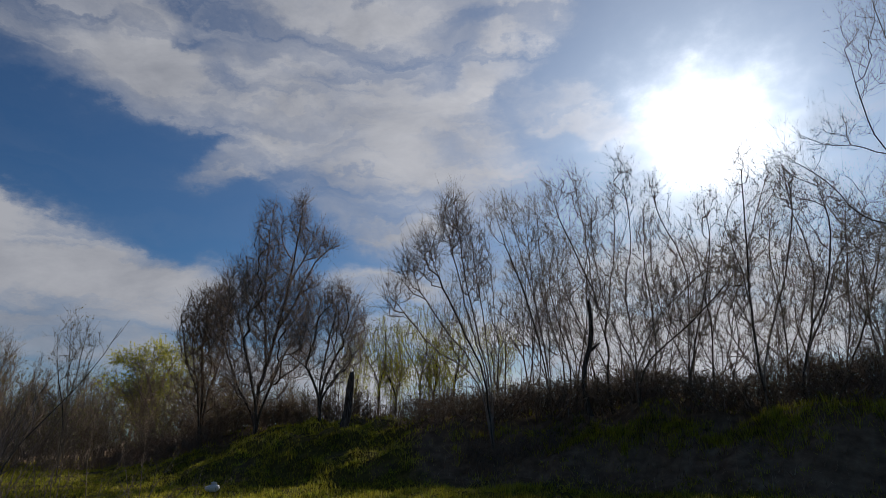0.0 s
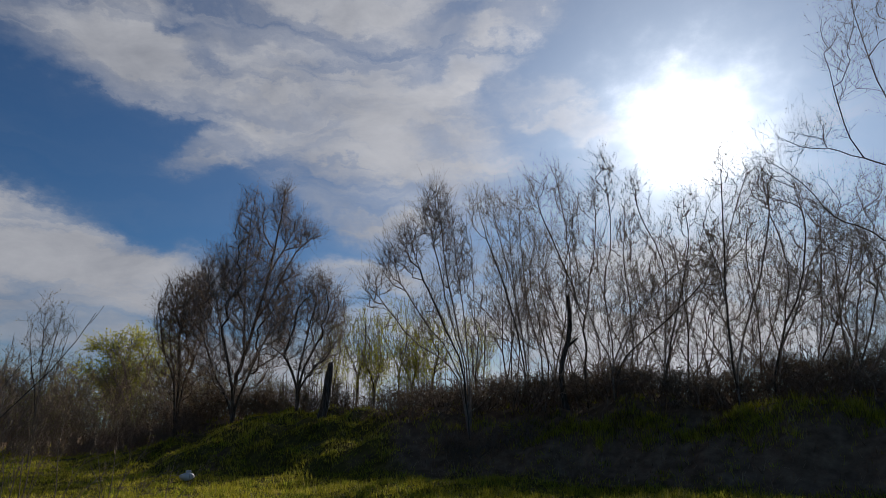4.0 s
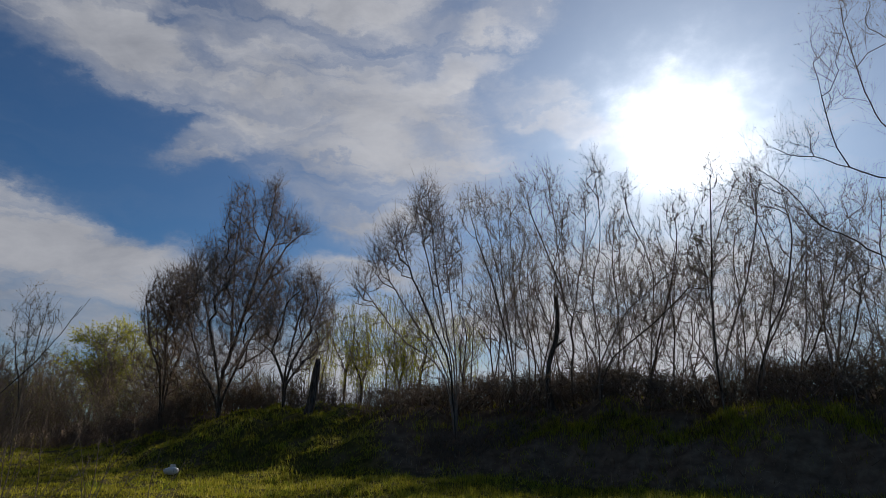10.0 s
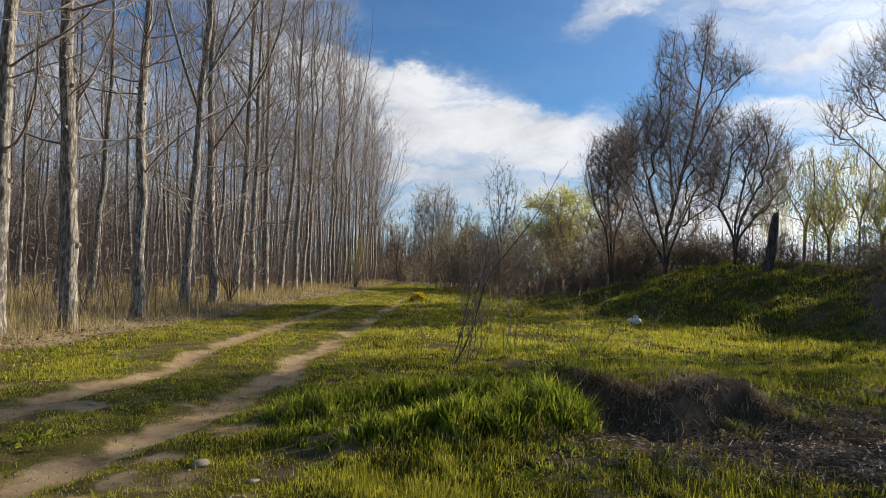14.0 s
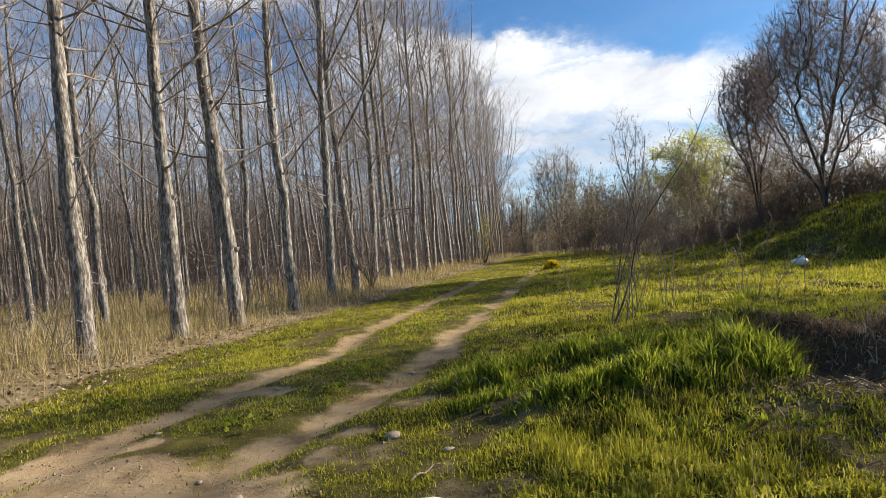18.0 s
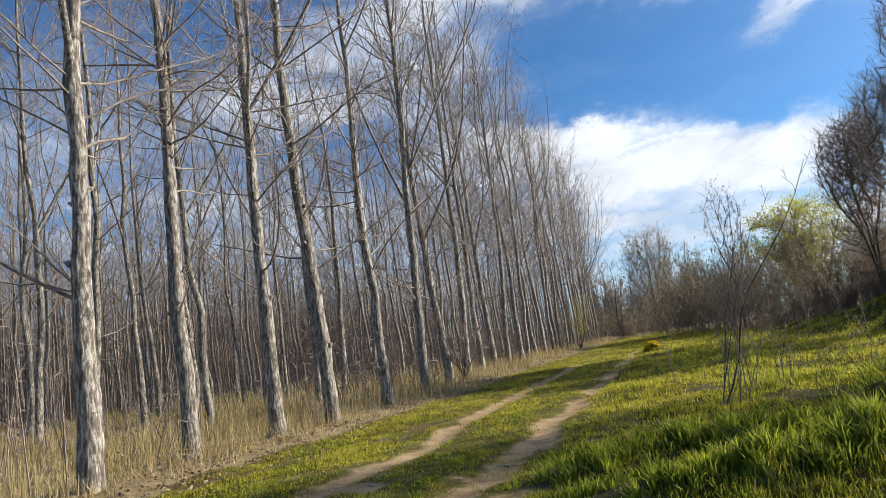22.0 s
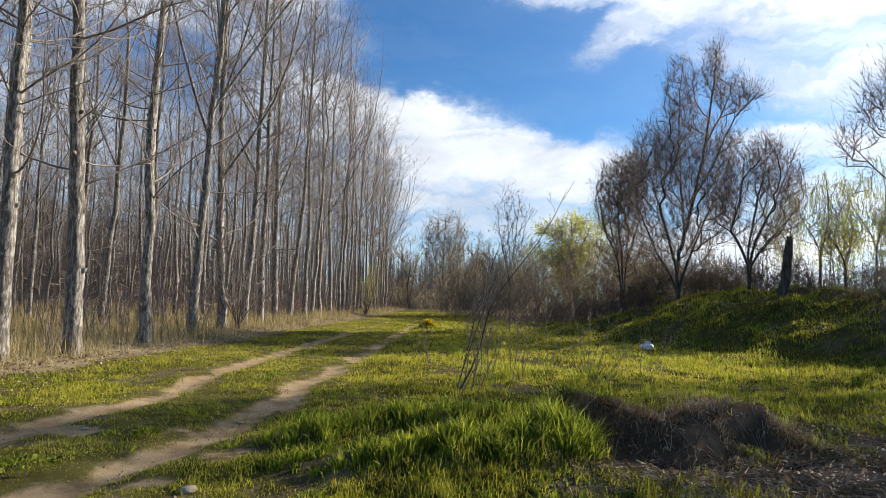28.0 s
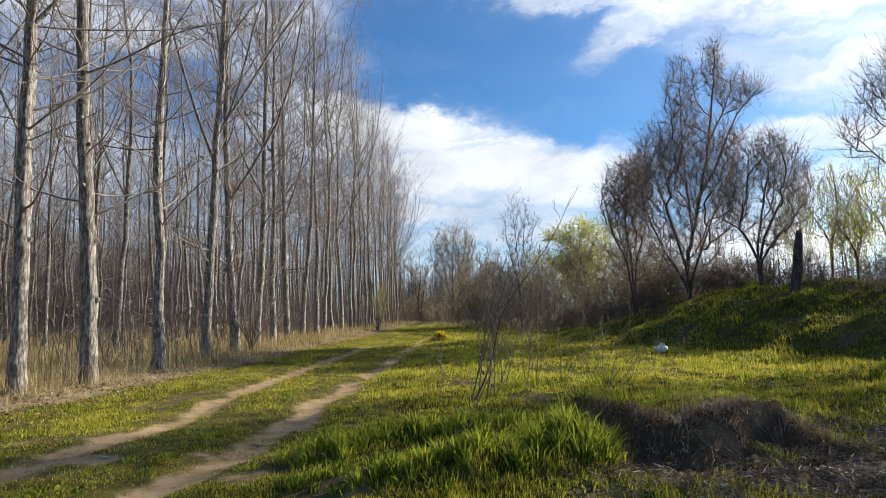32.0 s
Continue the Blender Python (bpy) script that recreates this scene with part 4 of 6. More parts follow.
    if fine:
        twigs(crown, rng, first + second + low, 4.2, 0.5, 0.005, 0.6, 0.3, bend=0.05)
    else:
        twigs(crown, rng, first + second + low, 2.1 if broad == 1 else 2.0, 0.8, 0.005 if broad == 1 else 0.0064, 0.55, 0.35)
    return body, crown


ROW_Y = (4, 6.6, 8.6, 10.5, 12.0, 14.45, 17.8, 21.5, 28, 38, 46, 75)
ROW_X = (-7.4, -6.9, -7.05, -6.74, -6.4, -6.2, -6.4, -6.75, -6.55, -6.1, -5.7, -4.5)


def build_poplars():
    rng = np.random.RandomState(5)
    label_edge = "tall bare poplar with pale grey bark at the wood's edge"
    label_deep = "bare plantation poplar with a slim pale trunk"
    edge_kinds, deep_kinds, far_kinds = [], [], []

    def kind(*sizes):
        body, crown = poplar(rng, *sizes)
        return [("trunk", body.mesh("trunk", POPLAR_BARK)), ("crown", crown.mesh("crown", POPLAR_TWIG))]

    for i in range(7):
        edge_kinds.append(kind(rng.uniform(18.2, 20.0), rng.uniform(0.11, 0.135), rng.randint(16, 23), 4.2, 2.2, True))
    for i in range(7):
        deep_kinds.append(kind(rng.uniform(16.5, 19.5), rng.uniform(0.075, 0.105), rng.randint(7, 12), 3.1, 1.5, False))
    for i in range(3):
        far_kinds.append(kind(rng.uniform(18.0, 19.5), rng.uniform(0.1, 0.12), 6, 4.0, 1.7, False, 1.18))

    def stand(kind, x, y, label, group):
        top = root("poplar", (x, y, float(land(x, y))), label, "tree", group)
        top.rotation_euler = (rng.normal(0, 0.012), rng.normal(0, 0.012), rng.uniform(0, 6.283))
        s = rng.uniform(0.93, 1.06)
        top.scale = (s, s, s)
        for name, me in kind:
            new(name, me).parent = top

    # the row beside the track
    ys = [4.4, 6.6, 8.6, 10.5, 12.0, 14.45, 17.8, 21.5]
    while ys[-1] < 78:
        ys.append(ys[-1] + rng.uniform(2.1, 2.7))
    for i, y in enumerate(ys):
        stand(edge_kinds[i % 7] if y < 34 else far_kinds[i % 3], np.interp(y, ROW_Y, ROW_X) + (rng.normal(0, 0.07) if y > 22 else 0), y, label_edge, "poplars at the wood's edge")
    # the rows behind
    count = 0
    for k in range(1, 14):
        y = 1.0 + 0.9 * (k % 2) - 0.3 * k
        while y < 76:
            y += rng.uniform(2.5, 3.1) * (1 + 0.04 * k)
            x = np.interp(y, ROW_Y, ROW_X) - 4.3 * k + rng.normal(0, 0.12)
            bearing = math.degrees(math.atan2(x, y))
            if -62 < bearing and count < 205 and not (k > 4 and y > 62):
                stand(deep_kinds[rng.randint(7)], x, y, label_deep, "poplars in the plantation")
                count += 1


build_poplars()


def bare_tree(name, rng, base, tops, r0, label, category="tree", group="", per_m=1.1, sub=2.0, twig=4.0, twig_len=0.45, ratio=0.36, angle=36, up=0.22,
              start=0.25, bark_mat=None, twig_mat=None, thin=0.006, leaf=None, leaf_size=0.06, leaf_share=0.5, droop=0.0, stem_wander=0.03, spread=0.55):
    """A bare or budding tree of one or more stems from one foot to the given tops."""
    base = np.asarray(base, float)
    slim = 0.003 if r0 < 0.02 else 0.006
    top = root(name, base, label, category, group)
    longest = max(np.linalg.norm(np.asarray(t) - base) for t in tops)
    stems = []
    for i, t in enumerate(tops):
        size = np.linalg.norm(np.asarray(t) - base)
        foot = np.array([rng.normal(0, r0 * 0.9), rng.normal(0, r0 * 0.9), -0.12]) if i else np.array([0, 0, -0.12])
        out = np.asarray(t) - base
        line = stem(rng, foot, out, r0 * (size / longest) * (1 if i == 0 else rng.uniform(0.5, 0.8)), 10, stem_wander, (out[0] * -0.07, out[1] * -0.07, 0.03 * size), slim)
        stems.append(line)
        sh = Shell()
        tube(sh, *line, sides=7)
        part("trunk" if i == 0 else "stem", sh, bark_mat or WILLOW_BARK, top)
    first = offshoots(rng, stems, per_m, ratio, angle, up, start, 6, 0.15)
    second = offshoots(rng, first, sub, 0.5, angle * 1.15, up * 0.8, 0.1, 4, 0.5 * twig_len)
    crown = Shell()
    for line in first:
        tube(crown, *line, sides=4)
    for line in second:
        tube(crown, *line, sides=3)
    ends, ways = twigs(crown, rng, first + second, twig, twig_len, thin, spread, up if not droop else -droop)
    part("crown", crown, twig_mat or WILLOW_TWIG, top)
    if leaf is not None:
        pick = rng.uniform(0, 1, len(ends)) < leaf_share
        sh = Shell()
        p, d = ends[pick], ways[pick]
        for k in range(6 if droop else 3):
            leaves(sh, p - d * twig_len * (0.16 if droop else 0.3) * k + rng.normal(0, 0.02, p.shape), d + rng.normal(0, 0.5, d.shape), leaf_size * rng.uniform(0.6, 1.3, len(p)), rng)
        part("foliage", sh, leaf, top)
    return top


def grown_tree(name, rng, foot, stems, blobs, label, tip, twig, power=0.45, gap=0.32, twig_len=0.36, twig_mat=None, leaf=None, hang=None, more=1.0, leaf_size=0.05, name_group=""):
    """A tree whose twigs fill a crown: stems and blobs of the crown are given by bearing, elevation and distance."""
    base = spot(*foot)
    top = root(name, base, label, "tree", name_group)
    lines = []
    for k, row in enumerate(stems):
        pts = [spot(a, d, e) - base for a, e, d in row]
        lines.append(np.array([(0, 0, -0.15)] + pts) if k == 0 or row[0][1] < 5.2 else np.array(pts))
    aims = []
    for a, e, d, ra, re, rd, count in blobs:
        count = int(count * more)
        b = unit(rng.normal(0, 1, (count, 3))) * rng.uniform(0, 1, (count, 1)) ** 0.4
        aims += [spot(a + ra * u[0], d + rd * u[2], e + re * u[1]) - base for u in b]
    aims = np.array(aims)
    aims = aims[aims[:, 2] > 0.35]
    limbs = grow(rng, lines, aims, tip, power, gap)
    crown, thick = Shell(), 0
    for i, (pts, rad) in enumerate(limbs):
        if i == 0 or (rad[0] > tip * 5.5 and thick < 12):
            sh = Shell()
            tube(sh, pts, rad, 7)
            part("trunk" if i == 0 else "stem", sh, WILLOW_BARK, top)
            thick += 1
        else:
            tube(crown, pts, rad, 4 if rad[0] > tip * 2.5 else 3)
    ends, ways = twigs(crown, rng, limbs[1:], twig, twig_len * 1.25, tip * 0.8, 0.55, 0.45)
    if not hang:
        for k in range(2):
            f = rng.uniform(0.0, 0.75, (len(ends), 1))
            p = ends - ways * twig_len * 1.1 * f
            cones(crown, p, p + unit(ways + rng.normal(0, 0.45, ways.shape) + (0, 0, 0.4)) * twig_len * rng.uniform(0.4, 1.0, (len(p), 1)), tip * 0.62)
    part("crown", crown, twig_mat or WILLOW_TWIG, top)
    if leaf and not hang:
        sh = Shell()
        for k in range(2):
            leaves(sh, ends - ways * 0.15 * k, ways + rng.normal(0, 0.5, ways.shape), leaf_size * rng.uniform(0.6, 1.3, len(ends)), rng)
        part("foliage", sh, leaf, top)
    if hang:
        count, length, size = hang
        strand, sh = Shell(), Shell()
        tips = np.array([q[0][-1] for q in limbs] + [q[0][len(q[0]) // 2] for q in limbs])
        p = tips[rng.randint(0, len(tips), count)] + rng.normal(0, 0.1, (count, 3))
        fall = length * rng.uniform(0.4, 1.25, (count, 1))
        fall = np.minimum(fall, np.maximum(0.3, p[:, 2:3] - 0.5))
        q = p + np.concatenate([rng.normal(0, 0.12, (count, 2)), -np.ones((count, 1))], 1) * fall
        bend = np.concatenate([unit(p[:, :2]) * 0.12, np.full((count, 1), 0.1)], 1) * fall
        cones(strand, p, q, 0.006, bend)
        part("strand", strand, WILLOW_TWIG, top)
        for k in range(10):
            f = rng.uniform(0.05, 1, (count, 1))
            spots = p + (q - p) * f + bend * 4 * f * (1 - f) * 0.5
            leaves(sh, spots, np.stack([rng.normal(0, 0.5, count), rng.normal(0, 0.5, count), -np.ones(count)], -1), size * rng.uniform(0.7, 1.5, count), rng, 0.4)
        for k in range(3):
            q = ends[rng.uniform(0, 1, len(ends)) < 0.7]
            leaves(sh, q + rng.normal(0, 0.12, q.shape), rng.normal(0, 0.5, q.shape) - (0, 0, 0.8), size * rng.uniform(0.7, 1.5, len(q)), rng, 0.4)
        part("foliage", sh, leaf, top)
    return top


def build_bank_trees():
    rng = np.random.RandomState(23)
    # the tall willow on the bank, its bushy neighbour, and the crooked one beside the stump
    grown_tree("willow", rng, (22.3, 26.4), (((22.3, 3.5, 26.4), (23.2, 7.2, 26.5), (24.4, 12.5, 26.6), (25.2, 17.5, 26.7), (25.7, 21.4, 26.8)), ((22.2, 3.0, 26.2), (21.2, 7.0, 26.0), (20.2, 11, 26.4), (18.9, 14.8, 26.8)), ((22.9, 6, 26.8), (22.6, 11, 27.2), (22.5, 16, 27.0), (22.9, 20.5, 26.6)),
                ((23.6, 9, 26.2), (25.4, 12.2, 25.8), (26.8, 15.3, 25.8), (29.0, 17.4, 26.0)), ((24.6, 13.5, 26.4), (26.2, 16.5, 26.3), (27.4, 19.4, 26.4)), ((22.6, 2.2, 26.3), (23.8, 5.5, 25.8), (25.2, 8.8, 25.4)), ((21.9, 2, 26.6), (20.4, 5.0, 27), (19.0, 8.6, 27.4))),
               ((23.6, 12.2, 26.5, 3.4, 4.4, 1.7, 560), (20.6, 12.2, 26.6, 2.3, 3.6, 1.4, 300), (25.4, 19.2, 26.7, 1.1, 2.6, 0.9, 110), (22.7, 17.2, 26.8, 1.7, 3.6, 1.0, 180), (27.0, 17.0, 26.1, 1.7, 1.6, 0.8, 80), (28.4, 17.2, 26.0, 0.8, 0.7, 0.4, 26), (22.2, 6.0, 26.4, 3.4, 3.4, 1.6, 300), (26.4, 12.0, 26.0, 1.4, 3.0, 1.0, 110), (19.3, 9.4, 27.0, 1.6, 3.6, 1.2, 190), (25.6, 8.2, 25.8, 1.7, 3.4, 1.0, 150)),
               "tall bare willow with a broad twiggy crown on the bank", 0.0082, 9.0, more=2.0, power=0.315, twig_len=0.42)
    grown_tree("willow", rng, (17.8, 28.4), (((17.7, 4.2, 28.4), (17.4, 7.5, 28.4), (17.8, 12.8, 28.6)), ((17.4, 3.5, 28.2), (16.3, 6.5, 28), (15.5, 10.4, 28)), ((18.1, 3.4, 28.6), (19.2, 7.5, 29), (19.6, 11.2, 29)), ((17.5, 3.2, 28.4), (16.6, 8, 29), (16.8, 11.4, 29.4))),
               ((17.4, 9.0, 28.4, 2.2, 3.8, 1.7, 520), (18.4, 11.2, 28.8, 1.4, 2.2, 1.2, 160), (17.8, 4.6, 28.4, 2.6, 2.2, 1.6, 170)), "bushy dark brown willow beside the tallest willow", 0.0088, 8.0, twig_mat=BRUSH_TWIG, more=1.9, power=0.3, twig_len=0.42)
    grown_tree("willow", rng, (27.8, 24.2), (((27.6, 3.6, 24.1), (26.9, 5.4, 24.0), (26.2, 6.4, 23.9), (24.9, 7.4, 23.8), (24.5, 9.4, 23.8)), ((27.7, 4.0, 24.3), (28.2, 7.2, 24.4), (28.9, 10.6, 24.4), (29.3, 14.0, 24.4)), ((28.0, 4.4, 24.4), (29.4, 7.6, 24.6), (30.6, 10.6, 24.8), (31.5, 13.0, 25)), ((26.5, 6.2, 24), (27.2, 9.0, 24.2), (27.6, 12.0, 24.4)), ((27.9, 3.2, 24.0), (29.4, 5.4, 23.8), (31.0, 7.4, 24))),
               ((29.0, 10.8, 24.4, 1.9, 3.2, 1.3, 230), (26.2, 9.0, 24.0, 1.6, 2.4, 1.0, 110), (30.8, 9.4, 24.6, 1.3, 3.4, 1.0, 120), (28.6, 6.0, 24.2, 2.4, 1.8, 1.1, 80)), "crooked bare willow with a leaning trunk on the bank", 0.0076, 9, more=2.4, power=0.33, twig_len=0.4)
    # weeping willows in new leaf, beyond the bank
    for az, d, high, side in ((32.8, 28.5, 11.0, 2.3), (36.4, 31, 12.0, 2.6), (39.6, 28, 11.2, 2.3), (30.4, 36, 9.6, 1.8), (43.4, 32, 10.4, 2.2), (34.4, 26.5, 8.6, 1.8), (37.8, 25.5, 8.8, 1.8)):
        w = side
        grown_tree("weeping_willow", rng, (az, d), (((az + 0.1, high * 0.35, d), (az + 0.3 * w, high * 0.65, d), (az + 0.2 * w, high * 0.97, d)), ((az, high * 0.4, d), (az - 0.5 * w, high * 0.65, d), (az - 0.8 * w, high * 0.85, d)), ((az + 0.1, high * 0.45, d), (az + 0.7 * w, high * 0.7, d), (az + 0.95 * w, high * 0.82, d))),
                   ((az, high * 0.78, d, w, high * 0.2, 1.2, 70), (az, high * 0.6, d, w, high * 0.22, 1.2, 60)), "weeping willow in yellow-green spring leaf", 0.0085, 2.0, hang=(280, 0.9, 0.065), more=1.7, power=0.36, leaf=SPRING_LEAF)
    b = spot(13.6, 52)
    bare_tree("weeping_willow", rng, b, [spot(a, d, e) for a, e, d in ((13.2, 7.9, 52), (11.5, 6.6, 52), (15.3, 7.4, 53), (16.8, 6.4, 52), (12.4, 7.2, 51), (10.6, 5.0, 51))], 0.25,
              "rounded willow in bright yellow-green leaf", per_m=2.6, sub=3.4, twig=7.0, twig_len=0.9, thin=0.011, leaf=SPRING_LEAF, leaf_size=0.17, leaf_share=0.8, droop=0.2, angle=50)
    # the clump of long leaning stems
    stems = [((43.4, 5.0, 17.6), (42.6, 9, 17.6), (41.6, 15, 17.5), (40.8, 22.2, 17.5)), ((43.2, 5.0, 17.5), (42.2, 9, 17.4), (41.0, 14.5, 17.3), (39.6, 20.6, 17.2)), ((43.0, 5.0, 17.4), (41.2, 9.6, 17.2), (39.2, 14.2, 17.1), (37.6, 19.4, 17)), ((42.6, 5, 17.3), (39.8, 9.2, 17), (37.4, 13.2, 16.8), (35.7, 17.6, 16.8)),
             ((42.4, 4.6, 17.3), (38.8, 7.6, 16.9), (36.0, 10.8, 16.7), (34.0, 14.0, 16.5)), ((43.6, 5, 17.9), (43.2, 10, 18.2), (42.6, 15, 18.3), (42.2, 21.0, 18)), ((43.9, 5, 18), (44.2, 10, 18.3), (44.0, 17.6, 18.4))]
    grown_tree("willow", rng, (43.6, 17.6), stems, ((40.7, 19.2, 17.4, 1.6, 3.0, 0.6, 120), (38.2, 16.2, 17.1, 1.6, 2.8, 0.6, 90), (36.2, 14.4, 16.9, 1.3, 2.4, 0.5, 45), (34.6, 12.0, 16.6, 0.9, 1.6, 0.4, 18), (42.6, 15.5, 18.2, 1.8, 4.4, 0.8, 120), (40.6, 10.5, 17.4, 2.6, 3.4, 0.7, 60)),
               "bare willow clump of long leaning stems on the bank", 0.006, 8.0, power=0.29, more=2.6, twig_len=0.4)
    # the slim trees of the thicket, each by its stems: bearing, elevation; and its distance
    slim = (
        (19.0, (((48.7, 4.9), (48.2, 10.1), (47.0, 15.8), (46.0, 20.5)), ((48.5, 5.1), (47.4, 11.0), (45.5, 17.1), (44.7, 20.1)), ((48.9, 5.1), (49.0, 11.0), (48.7, 17.0), (48.9, 19.8)), ((48.4, 4.9), (46.9, 8.0), (44.3, 11.1)), ((48.8, 5.0), (48.0, 11.0), (47.6, 19.9)))),
        (18.2, (((54.0, 4.2), (54.1, 7.0), (53.4, 12.0), (53.2, 17.6), (52.5, 22.1)), ((54.1, 8.0), (55.0, 12.6), (55.9, 17.0), (55.9, 20.4)), ((54.2, 8.7), (52.9, 13.4), (51.0, 18.6), (50.2, 21.6)), ((54.0, 5.1), (51.9, 9.6), (50.4, 13.9)))),
        (17.2, (((56.4, 3.8), (56.6, 6.6), (56.3, 11.6), (57.3, 16.9), (57.1, 23.2)), ((56.6, 5.1), (58.6, 9.0), (61.1, 11.3), (64.5, 13.9)), ((56.3, 5.1), (54.9, 9.1), (53.9, 13.8), (53.8, 19.3)), ((57.2, 5.1), (59.7, 7.3), (63.4, 10.3), (66.3, 13.3)))),
        (18.8, (((60.5, 3.7), (61.1, 8.5), (61.4, 13.3), (59.9, 17.9), (59.5, 20.8)), ((60.9, 5.1), (62.5, 10.4), (63.7, 15.1), (63.7, 18.7)), ((60.5, 4.9), (59.2, 8.5), (58.7, 12.7), (58.9, 17.5)))),
        (19.6, (((62.4, 4.1), (62.9, 8.0), (64.4, 11.0), (66.2, 14.4)), ((62.8, 7.6), (62.6, 12.4), (62.0, 16.9)))),
        (16.6, (((66.3, 2.9), (66.2, 6.3), (66.4, 10.9), (66.9, 16.0), (67.5, 21.8)), ((66.4, 4.0), (67.5, 7.4), (68.8, 10.7), (70.2, 14.8), (70.8, 19.3)), ((66.3, 9.4), (66.0, 12.9), (65.4, 16.2)), ((66.8, 14.0), (67.9, 17.0), (69.2, 19.6)))),
        (17.4, (((69.0, 3.4), (70.2, 7.2), (71.2, 12.4), (70.5, 17.0), (70.4, 20.1)), ((69.6, 5.0), (71.3, 8.6), (72.8, 12.2), (75.2, 15.3)), ((70.3, 7.2), (72.0, 10.8), (72.9, 15.1), (72.6, 18.2)))),
        (18.4, (((71.8, 3.1), (72.7, 7.4), (73.5, 12.1), (73.9, 15.7)), ((72.1, 3.8), (73.6, 7.0), (75.1, 10.8), (75.9, 13.5)))),
        (17.6, (((74.3, 2.7), (75.0, 6.9), (75.8, 10.0), (76.4, 13.1)), ((74.5, 3.1), (75.7, 6.5), (76.7, 9.2), (77.5, 12.2)), ((74.2, 3.1), (74.1, 6.6), (74.2, 9.4), (74.6, 14.0)), ((74.6, 2.7), (76.0, 4.4), (77.2, 6.4)))),
        (19.8, (((51.2, 4.0), (51.0, 8.0), (50.2, 13.0), (50.6, 17.0)), ((51.2, 4.4), (52.4, 9.0), (53.0, 14.5)), ((51.0, 4.6), (49.4, 8.6), (48.6, 14.0)))),
        (20.2, (((57.8, 4.0), (58.2, 9.0), (58.0, 14.0), (58.4, 18.0)), ((57.8, 4.4), (59.4, 8.0), (60.6, 13.0)), ((57.7, 4.6), (56.4, 8.4), (55.6, 13.0)))),
        (20.6, (((67.8, 4.0), (68.2, 8.6), (68.0, 13.6), (68.8, 17.0)), ((67.8, 4.4), (69.6, 8.4), (70.6, 12.0)), ((67.7, 4.6), (65.6, 8.0), (64.6, 12.2)))),
        (19.4, (((78.2, 3.0), (78.6, 8.0), (78.4, 12.6), (79.0, 16.0)), ((78.2, 3.4), (79.8, 7.6), (80.8, 12.0)), ((78.1, 3.6), (77.0, 8.4), (76.6, 13.6)))),
    )
    for d, rows in slim:
        stems = [[(a, e, d + rng.uniform(-0.4, 0.4) * (i > 0)) for i, (a, e) in enumerate(row)] for row in rows]
        blobs = []
        for row in stems:
            for (a0, e0, d0), (a1, e1, d1) in zip(row[:-1], row[1:]):
                blobs.append(((a0 + a1) / 2, (e0 + e1) / 2 + 0.5, (d0 + d1) / 2, 1.7, 2.6, 0.8, 18 if e0 < 6 else 36))
            blobs.append((row[-1][0], row[-1][1] - 0.6, row[-1][2], 1.2, 1.9, 0.6, 34))
        mid_a, mid_e = np.mean([q[0] for row in stems for q in row]), np.mean([q[1] for row in stems for q in row])
        blobs.append((mid_a, mid_e - 0.5, d, 3.2, 5.5, 1.2, 110))
        grown_tree("slim_tree", rng, (stems[0][0][0], d), stems, blobs, "slim bare tree with budding twigs in the bank thicket", 0.0052, 8.0, power=0.31, gap=0.34, twig_len=0.34, leaf=BUD_LEAF, leaf_size=0.04, name_group="slim trees on the bank")
    # thin whips that fill the thicket from behind
    for az in np.arange(44.5, 83, 2.7):
        d, high = rng.uniform(19.5, 23.0), rng.uniform(9.5, 15.5) + (1.5 if 46 < az < 62 else 0)
        bare_tree("slim_tree", rng, spot(az, d), [spot(az + rng.normal(0, 1.4), d + rng.uniform(-0.8, 0.8), high * rng.uniform(0.75, 1.05)) for _ in range(3)], rng.uniform(0.018, 0.03),
                  "thin whippy bare tree at the back of the thicket", group="whips behind the thicket", per_m=4.0, sub=4.0, twig=5.0, twig_len=0.42, ratio=0.3, thin=0.005, angle=38, up=0.35, spread=0.6, stem_wander=0.05)
    # the tree whose limbs reach in over the bank
    stems = [((83, 12, 13), (83.5, 22, 12.8), (84, 38, 12.5)), ((82.4, 17.2, 12.4), (80.0, 18.3, 11.4), (78.3, 19.4, 11.4), (76.6, 20.5, 11.4), (74.7, 21.1, 11.4), (73.0, 22.4, 11.4)), ((82, 10, 12.7), (79.1, 12.7, 11.4), (77.8, 14.0, 11.4), (75.8, 15.5, 11.4), (73.7, 18.9, 11.4), (70.5, 22.0, 11.4)),
             ((82.8, 19, 12.6), (81.0, 22.3, 11.6), (80.2, 27, 11.4), (80.0, 33, 11.3)), ((78.6, 19.3, 11.4), (77.9, 21.3, 11.4), (77.6, 24.5, 11.4), (77.4, 27.5, 11.3)), ((81.6, 10.6, 12.2), (78.9, 11.5, 11.4), (77.3, 13.5, 11.4)), ((83.5, 20, 13), (88, 28, 13), (92, 34, 13))]
    grown_tree("bare_tree", rng, (83.0, 13.0), stems, ((75.6, 21.6, 11.4, 2.6, 1.6, 0.5, 46), (72.6, 20.6, 11.4, 2.0, 2.0, 0.4, 30), (78.6, 27, 11.4, 2.0, 3.6, 0.5, 60), (77.0, 14.6, 11.5, 1.8, 2.2, 0.5, 40), (81, 31, 11.6, 3.0, 5, 0.8, 50), (74.6, 17.4, 11.4, 1.8, 1.6, 0.4, 30), (78.0, 16.2, 11.4, 2.0, 2.4, 0.5, 40), (88, 28, 13, 4, 7, 1, 30)),
               "bare tree with long thin limbs reaching over the bank", 0.0024, 6.5, power=0.32, gap=0.22, more=2.0, leaf=BUD_LEAF, leaf_size=0.026)
